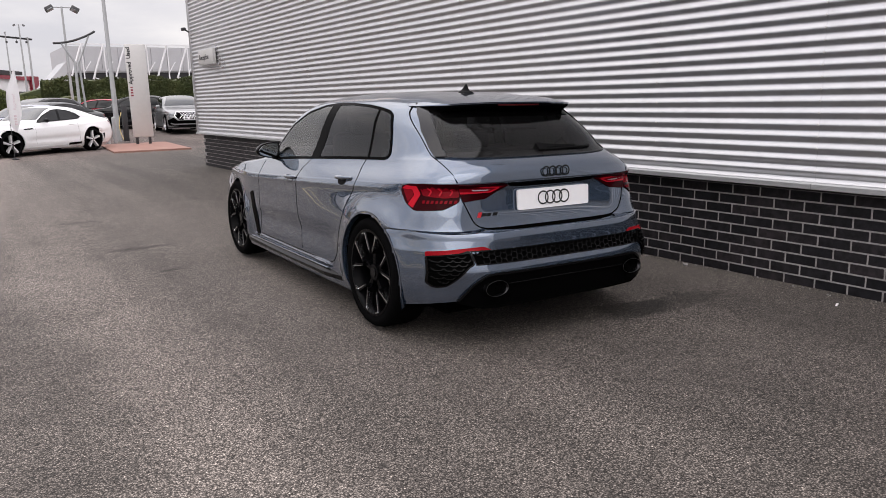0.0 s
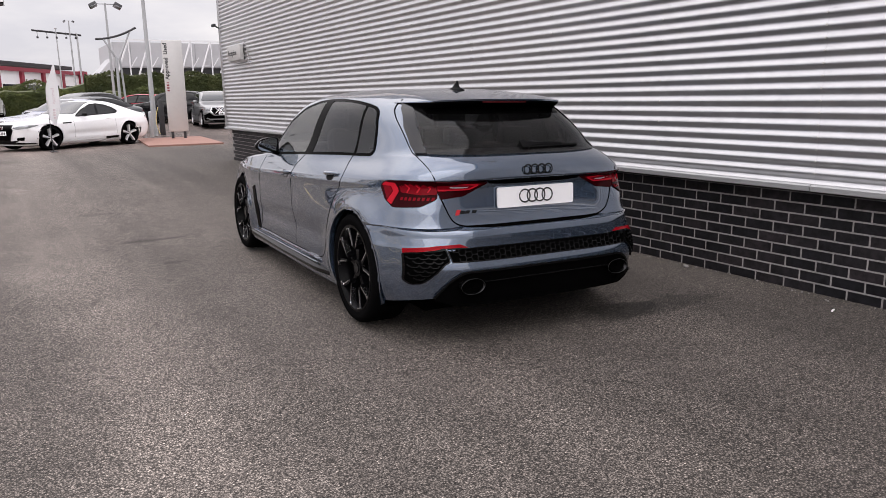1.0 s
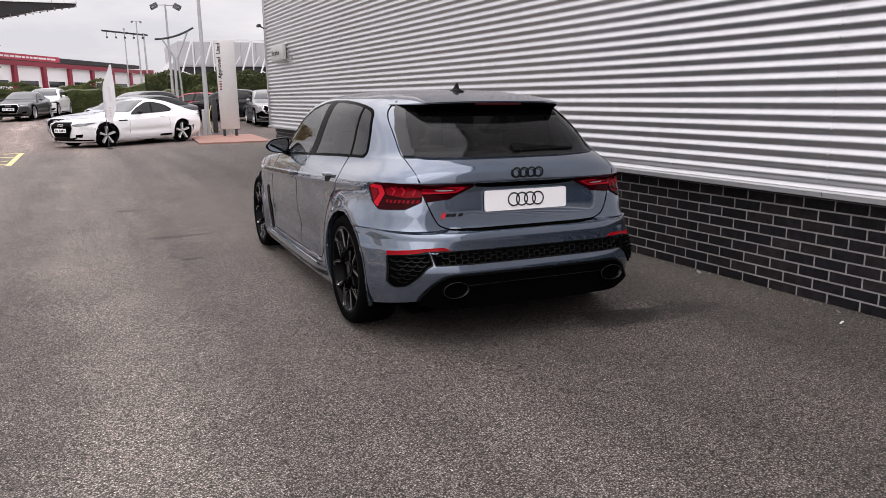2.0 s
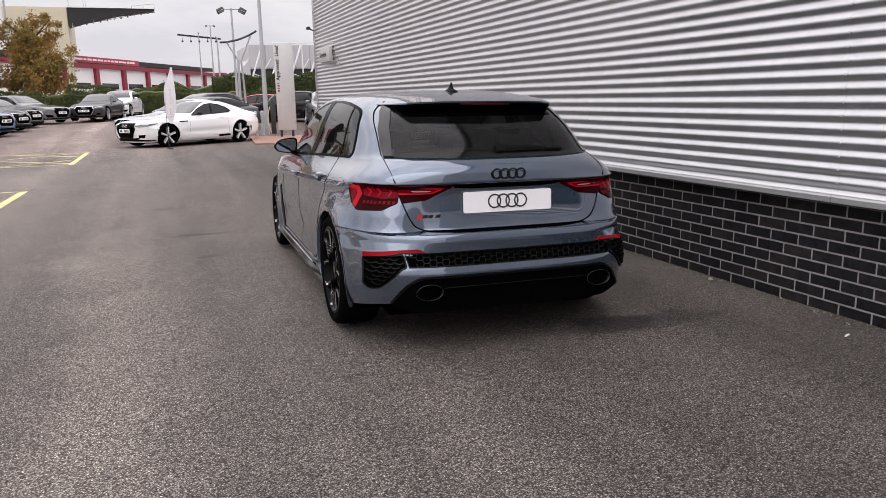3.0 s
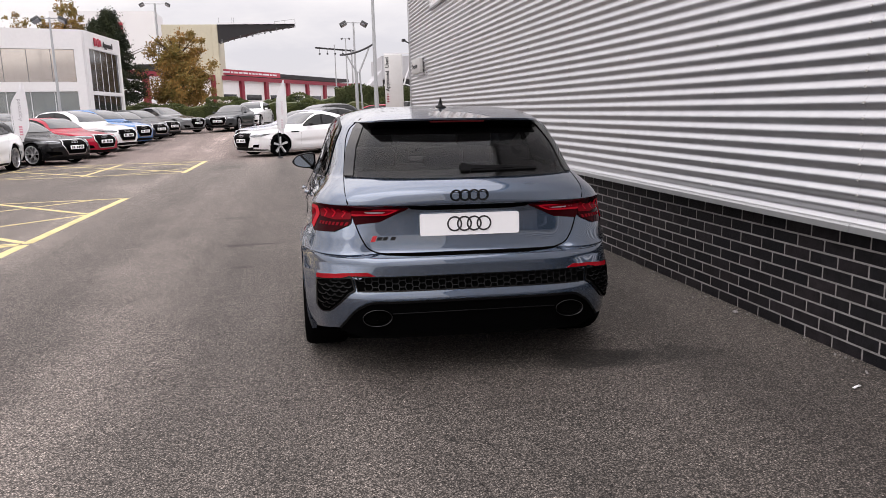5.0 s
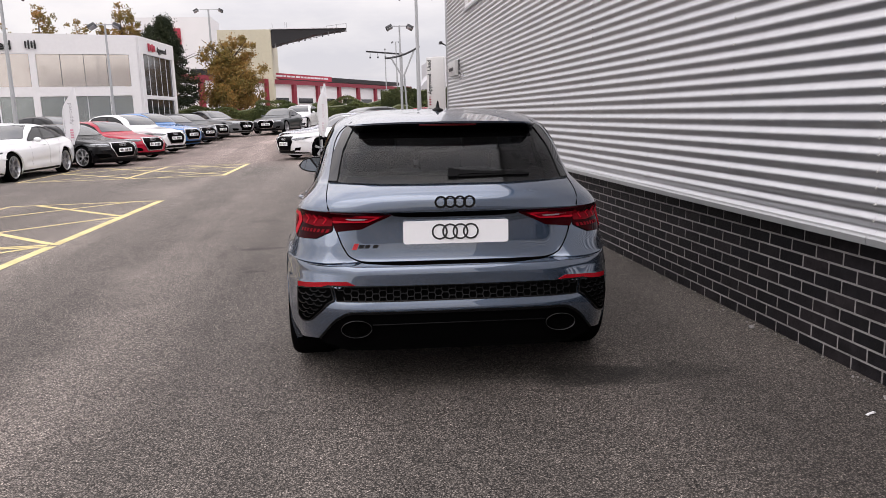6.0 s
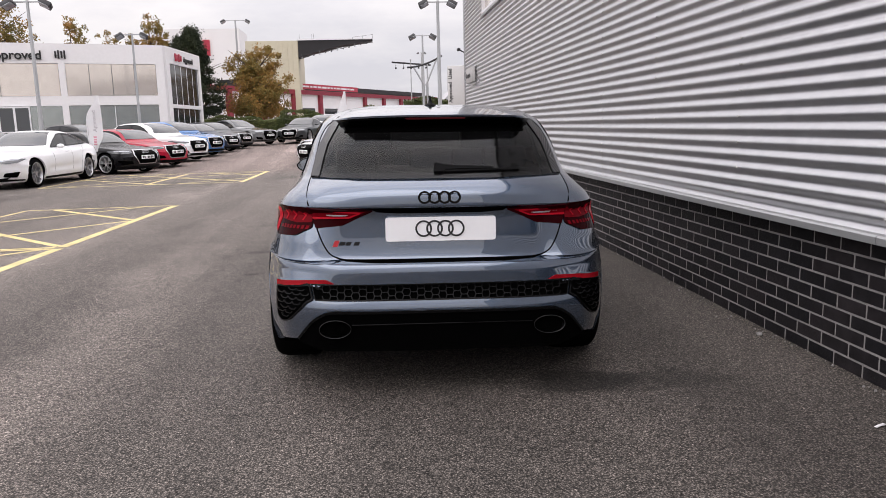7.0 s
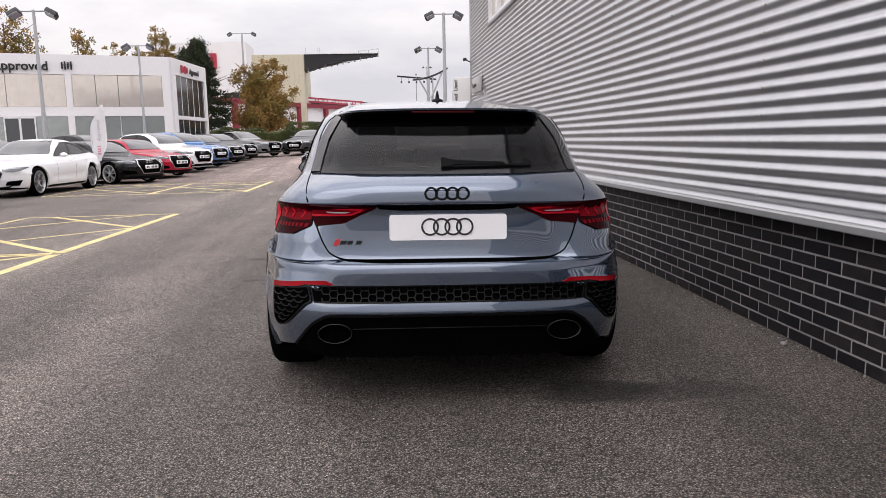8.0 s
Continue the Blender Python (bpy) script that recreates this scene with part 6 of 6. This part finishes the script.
for x in (6.95, 7.65):
    dr = part("entrance_door", boxed(.62, .06, 2.1, x, .19, 1.55), GLASS_SCREEN, show, "dark glazed entrance door with a white frame")
    dr.matrix_local = fm
    for dx in (-.33, .33):
        part("door_frame", boxed(.06, .10, 2.16, x + dx, .20, 1.56), WHITE_PANEL, dr)
    part("door_frame", boxed(.72, .10, .07, x, .20, 2.66), WHITE_PANEL, dr)
rail = thing("handrail", fm @ pose(0, 0, 0), "white tubular handrail before the showroom entrance", "railing")
for z in (.95, 1.42):
    bm = bmesh.new()
    tube(bm, (5.6, 1.5, z), (10.4, 1.5, z), .022, .022, 8)
    part("rail", bm, WHITE_PANEL, rail)
for x in (5.6, 7.2, 8.8, 10.4):
    bm = bmesh.new()
    tube(bm, (x, 1.5, .2), (x, 1.5, 1.42), .025, .025, 8)
    part("post", bm, WHITE_PANEL, rail)

# ---- trees and hedges ----
def leaves(bm, n, place, size, rng):
    """n small leaf clumps at places drawn by place()."""
    for _ in range(n):
        c = place()
        if c is None:
            continue
        a = Vector((rng.gauss(0, 1), rng.gauss(0, 1), rng.gauss(0, .7))).normalized()
        b = a.orthogonal().normalized()
        b = (Matrix.Rotation(rng.uniform(0, 6.28), 3, a) @ b)
        c2 = a.cross(b)
        s = size * rng.uniform(.6, 1.4)
        vs = [bm.verts.new(c + b * s * p + c2 * s * q + a * s * r) for p, q, r in ((-.5, -.18, 0), (.1, -.42, .12), (.55, .05, 0), (.0, .40, .15))]
        bm.faces.new(vs)


def tree(x, y, top, radius, n, material, label, kind="round", low=None, seed=1, size=.22):
    rng = random.Random(seed)
    z0 = gz(y)
    th = thing("tree", pose(x, y, z0), label, "tree")
    h = top - z0
    low = h * .22 if low is None else low
    bm = bmesh.new()
    tube(bm, (0, 0, 0), (0, 0, h * .45), .17, .11, 10)
    tube(bm, (0, 0, h * .45), (.1, 0, h * .9), .11, .03, 8)
    limbs = []
    for i in range(16):
        a, zz = rng.uniform(0, 6.28), rng.uniform(.22, .75) * h
        r = radius * rng.uniform(.55, .95) * (1 - .5 * max(0, zz / h - .5))
        e = Vector((r * math.cos(a), r * math.sin(a), min(h * .97, zz + r * rng.uniform(.25, .8))))
        tube(bm, (0, 0, zz), e, .05, .012, 6)
        limbs.append((Vector((0, 0, zz)), e))
    part("trunk", bm, BARK, th)
    bm = bmesh.new()
    clumps = []
    lobes = [(radius * rng.uniform(.25, .6), 2.4 * k + rng.uniform(-.4, .4), rng.uniform(.72, .97)) for k in range(6)] + [(0.05, 0, 1.0)]
    boughs = [(k / 44 + rng.uniform(-.02, .02), rng.uniform(0, 6.28), rng.uniform(.72, 1.12)) for k in range(44) for _ in range(4)]
    for i in range(420 if kind == "cone" else 190):
        t = rng.random()
        a, q = rng.uniform(0, 6.28), rng.uniform(.05, 1.0)
        if kind == "cone":
            t, a, reach = rng.choice(boughs)
            t = min(max(t, 0), 1)
            rr = radius * reach * (1 - t)**.8 * min(1, .45 + 3 * t) + .06
            q = rng.uniform(.1, 1.0)
            clumps.append((Vector((rr * q * math.cos(a), rr * q * math.sin(a), low + (h - low) * t - .22 * rr * q + .10 * rr * q * q)), radius * rng.uniform(.07, .14)))
            continue
        off, turn, top_k = rng.choice(lobes)
        rr = radius * .60 * math.sin(math.pi * min(1, .26 + .70 * t))**.8 + .05
        c = Vector((off * math.cos(turn), off * math.sin(turn), low + (h * top_k - low) * t))
        clumps.append((c + Vector((rr * q * math.cos(a), rr * q * math.sin(a), 0)), radius * rng.uniform(.10, .22) * (1.15 - .5 * t)))

    def place():
        c, r = rng.choice(clumps)
        return c + Vector((rng.gauss(0, .55), rng.gauss(0, .55), rng.gauss(0, .5))) * r
    leaves(bm, n, place, size, rng)
    part("crown", bm, material, th)
    return th


tree(-4.95, 56, 7.25, 2.75, 26000, LEAF, "leafy tree with brown and green autumn leaves", seed=3, size=.115)
tree(-8.75, 52.8, 8.1, 2.9, 44000, CONIFER, "tall dark pine tree beside the showroom", "cone", .7, seed=5, size=.10)
tree(-9.9, 54.5, 7.7, 2.6, 22000, CONIFER, "dark pine tree behind the showroom", "cone", 1.6, seed=8, size=.10)
tree(-24.5, 60, 11.6, 3.0, 9000, LEAF, "autumn tree rising behind the showroom", seed=11, size=.15)
tree(-20.0, 62, 10.3, 1.9, 6000, LEAF, "slim autumn tree rising behind the showroom", seed=13, size=.14)
tree(-17.2, 62, 9.2, 1.9, 4500, LEAF, "thin autumn tree rising behind the showroom", seed=14, size=.14)
tree(-12.4, 56, 9.5, 2.2, 8000, LEAF, "autumn tree beside dark pines", seed=15, size=.13)
tree(-13.5, 70, 9.4, 2.2, 5000, LEAF, "far autumn tree among others", seed=17, size=.16)


def hedge(x0, x1, y0, y1, top, material, label, n, seed, wild=.12, leaf=.075):
    rng = random.Random(seed)
    th = thing("hedge", pose((x0 + x1) / 2, y0, gz(y0)), label, "hedge", kind="stuff")
    h = top - gz(y0)
    L = x1 - x0
    dy = y1 - y0
    bm = bmesh.new()
    nx = max(6, int(L * 1.5))
    rows = []
    for i in range(nx + 1):
        xx = -L / 2 + L * i / nx
        k = rng.uniform(-wild, wild)
        f = dy * i / nx
        rows.append([bm.verts.new((xx, f + p, max(0, q))) for p, q in ((-.45, 0), (-.5, h * .5), (-.42 + k * .3, h - .12 + k), (0, h - .05 + k), (.5, h - .15 + k), (.6, 0))])
    for a, b in zip(rows, rows[1:]):
        for k in range(5):
            bm.faces.new((a[k], a[k + 1], b[k + 1], b[k]))
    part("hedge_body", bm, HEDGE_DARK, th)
    bm = bmesh.new()

    def place():
        t = rng.random()
        xx = -L / 2 + L * t
        b = .10 * math.sin(xx * 3.1 + seed) + wild * math.sin(xx * 1.3) 
        if rng.random() < .62:
            return Vector((xx, dy * t - .52 + rng.gauss(0, .05), rng.uniform(.02, h - .08 + b)))
        return Vector((xx, dy * t + rng.uniform(-.5, .45), h - .05 + b + rng.gauss(0, .05)))
    leaves(bm, n, place, leaf, rng)
    part("leaves", bm, material, th)


hedge(-10.5, 6.2, 48.6, 49.0, 1.98, HEDGE, "low green hedge along the yard's end", 22000, 21)
hedge(-3.0, 6.5, 52.5, 50.0, 2.25, HEDGE, "shrubs behind the parked cars", 12000, 22, .3)
hedge(5.05, 14.0, 42.4, 42.4, 2.70, HEDGE_DARK, "tall clipped dark green hedge", 14000, 24, .03, .08)
hedge(5.3, 8.5, 40.6, 40.6, 1.75, HEDGE, "low shrubs before a tall hedge", 5000, 25, .2)

# ---- stadium beyond ----
stad = thing("stadium_stand", pose(0, 0, 0), "distant cream stadium stand with a dark cantilever roof", "building")
part("end_wall", boxed(8.7, 12, 14.8, -12.6, 136, 8.4), CREAM, stad)
for i in range(11):
    part("wall_rib", boxed(.10, .14, 14.8, -16.7 + i * .83, 129.96, 8.4), CREAM, stad)
bm = bmesh.new()
prism(bm, [(-8.2, 12.95), (-8.2, 15.80), (4.35, 15.85), (4.35, 15.62), (-1.0, 14.85), (-6.0, 13.65)], 3, Matrix.Translation((0, 130, 0)))
part("cantilever_roof", bm, GREY_ROOF, stad, "dark cantilever roof")
for i in range(13):
    x = -7.6 + i * 0.99
    zt = 13.0 + (x + 8.2) * 0.205
    bm = bmesh.new()
    tube(bm, (x, 129.7, zt + .35 - .012 * i), (x, 129.7, zt - .15), .03, .03, 6)
    box(bm, x, 129.7, zt - .22, .22, .2, .18, .02)
    part("floodlight", bm, DARK_PAINT if i % 3 else STEEL_PAINT, stad)
bm = bmesh.new()
tube(bm, (-7.6, 129.7, 13.02), (4.3, 129.7, 15.46), .035, .035, 6)
part("lamp_rail", bm, DARK_PAINT, stad)
bm = bmesh.new()
tube(bm, (1.0, 129.8, 16.2), (4.35, 129.8, 16.6), .04, .04, 6)
for x in (1.0, 2.7, 4.35):
    tube(bm, (x, 129.8, 15.8), (x, 129.8, 16.25 + (x - 1.0) * .12), .035, .035, 6)
part("roof_rail", bm, STEEL_PAINT, stad)
for x in (-5.9, -5.6, -8.0):
    bm = bmesh.new()
    tube(bm, (x, 131, 15.8), (x, 131, 17.0), .04, .03, 6)
    part("roof_mast", bm, STEEL_PAINT, stad)
part("roof_edge", boxed(12.6, .2, .14, -1.93, 129.9, 15.90), WHITE_PANEL, stad, "pale edge of the cantilever roof")

RA, RB = Vector((-24.0, 101.0, 0)), Vector((19.1, 185.0, 0))
rd = (RB - RA)
rlen = rd.length
rm = Matrix.Translation(RA) @ Matrix.Rotation(math.atan2(rd.y, rd.x), 4, "Z")
low = thing("stadium_frontage", rm, "long white stadium frontage with dark red frame", "building")
part("wall", boxed(rlen, 1.0, 5.6, rlen / 2, 1.0, 4.2), BRIGHT_WHITE, low)
part("top_beam", boxed(rlen, .5, .72, rlen / 2, .25, 7.38), RED_STEEL, low, "dark red steel beam")
for i in range(10):
    x = 6.2 + i * 8.75
    part("column", boxed(1.0, .5, 6.2, x, .25, 3.95), RED_STEEL, low, "dark red steel column")
    part("window", boxed(5.2, .1, .95, x + 4.4, .46, 4.2), GLASS_DARK, low)
part("stand_roof", boxed(rlen * .80, 3.0, .75, rlen * .60, 3.5, 8.55), GREY_ROOF, low, "dark stand roof above the frontage")
part("banner", boxed(24, .2, .95, 46.5, 1.8, 8.55), SIGN_RED, low, "long red banner")
rng = random.Random(4)
x = 35.5
while x < 57.0:
    wd = rng.choice((.8, 1.6, 2.4, 1.2))
    part("banner_bar", boxed(wd, .05, .30, x + wd / 2, 1.66, 8.55), WHITE_PANEL, low)
    x += wd + .35
part("end_box", boxed(2.6, 3.0, 6.6, rlen + .5, 1.0, 4.6), RED_STEEL, low)

arena = thing("arena_hall", pose(21.2, 150, 0), "distant pale arena hall with white lattice trusses", "building")
part("upper_wall", boxed(26, 20, 4.6, 13, 10, 9.6), ARENA, arena)
part("lower_band", boxed(26, 20, 7.0, 13, 10.4, 3.8), DARK_PAINT, arena)
bm = bmesh.new()
prism(bm, [(-4.2, 4.6), (-.02, 9.2), (-.02, 4.6)], 12)
part("raking_wall", bm, ARENA, arena)
for i in range(9):
    part("wall_panel", boxed(2.82, .2, 4.4, 1.5 + i * 2.9, -.12, 9.7), ARENA, arena)
for i in range(7):
    x = .6 + i * 3.7
    for a, b, r in (((x - .7, -1.5, 5.2), (x + 1.9, -1.5, 12.3), .17), ((x + 1.9, -1.5, 12.3), (x + 1.9, -1.5, 5.0), .12), ((x + 1.9, -1.5, 7.2), (x + 3.2, -1.5, 9.2), .09), ((x - .3, -1.5, 6.4), (x + 1.9, -1.5, 5.6), .09)):
        bm = bmesh.new()
        tube(bm, a, b, r, r, 8)
        part("truss", bm, WHITE_PANEL, arena)
part("top_chord", boxed(26, .25, .25, 13, -1.5, 12.2), WHITE_PANEL, arena)
white = thing("far_hall", pose(-30, 155, 0), "very pale far building behind the trees", "building")
part("wall", boxed(18, 10, 20.5, 0, 0, 10.2), WHITE_RENDER, white)
part("red_panel", boxed(1.3, .3, 3.0, 2.75, -5.2, 16.9), SIGN_RED, white)

# ---- bricks of the plinth: the nearest as single bricks, the rest joined ----
BX, BL, BH = 5.300, 0.225, 0.075
plinth = tagged(link("plinth_wall", boxed(0.25, WALL_Y1 - 0.06 - WALL_Y0, 0.75, BX + 0.0018 + 0.125, (WALL_Y0 + WALL_Y1 - 0.06) / 2 - .01, 0.29), MORTAR), "dark engineering brick plinth with pale mortar joints", "wall", kind="structure")
rng = random.Random(7)
proto = bmesh.new()
box(proto, 0, 0, 0, 0.05, 0.214, 0.0645, 0.003)
brick_mesh = bpy.data.meshes.new("brick")
proto.to_mesh(brick_mesh)
proto.free()
brick_mesh.materials.append(BRICK)
rest = bmesh.new()
made = 0
for row in range(9):
    z = -0.008 + BH * row + BH / 2
    y = WALL_Y0 + 0.1 + 0.1955 + (BL / 2 if row % 2 else 0)
    while y < WALL_Y1 - 0.14:
        j = rng.uniform(-.0012, .0004)
        if 1.35 < y < 9.0 and row < 9 and made < 310:
            b = new("brick", brick_mesh)
            b.parent = plinth
            b.matrix_local = pose(BX + 0.025 + j, y, z, 0, 0, rng.uniform(-.3, .3))
            made += 1
        elif y > -1:
            box(rest, BX + 0.025 + j, y, z, 0.05, 0.214, 0.0645)
        y += BL
# the return of the plinth round the far corner
for row in range(9):
    z = -0.008 + BH * row + BH / 2
    x = BX + 0.12 + (BL / 2 if row % 2 else 0)
    while x < BX + 6:
        box(rest, x, WALL_Y1 - 0.085, z, 0.214, 0.05, 0.0645)
        x += BL
tagged(part("bricks", rest, BRICK, plinth), kind="stuff")

# ---- grit and scraps at the foot of the wall ----
scrap = thing("paper_scrap", pose(5.0, 2.28, 0.004, 0, 0, 20), "small torn white paper scrap lying on the asphalt", "litter")
bm = bmesh.new()
prism(bm, [(-.026, 0), (-.012, .003), (.022, .001), (.030, .005), (.026, .007), (-.010, .006), (-.028, .003)], 0.012)
part("scrap", bm, PLATE_WHITE, scrap)
stone = thing("loose_stone", pose(5.20, 3.6, 0.008), "pale loose stone beside the brick plinth", "stone")
bm = bmesh.new()
bmesh.ops.create_icosphere(bm, subdivisions=2, radius=0.018)
for v in bm.verts:
    v.co = Vector((v.co.x, v.co.y * 1.3, v.co.z * .7)) * rng.uniform(.85, 1.15)
part("pebble", bm, MORTAR, stone)
bm = bmesh.new()
for i in range(150):
    y, r = rng.uniform(0.5, 14), rng.uniform(.003, .008)
    x = 5.295 - abs(rng.gauss(0, .07))
    geo = bmesh.ops.create_icosphere(bm, subdivisions=1, radius=r)
    bmesh.ops.transform(bm, matrix=pose(x, y, r * .5, rng.uniform(0, 90), rng.uniform(0, 90), 0), verts=geo["verts"])
tagged(link("grit", bm, MORTAR), "pale grit along the foot of the brick plinth", "grit", kind="stuff")
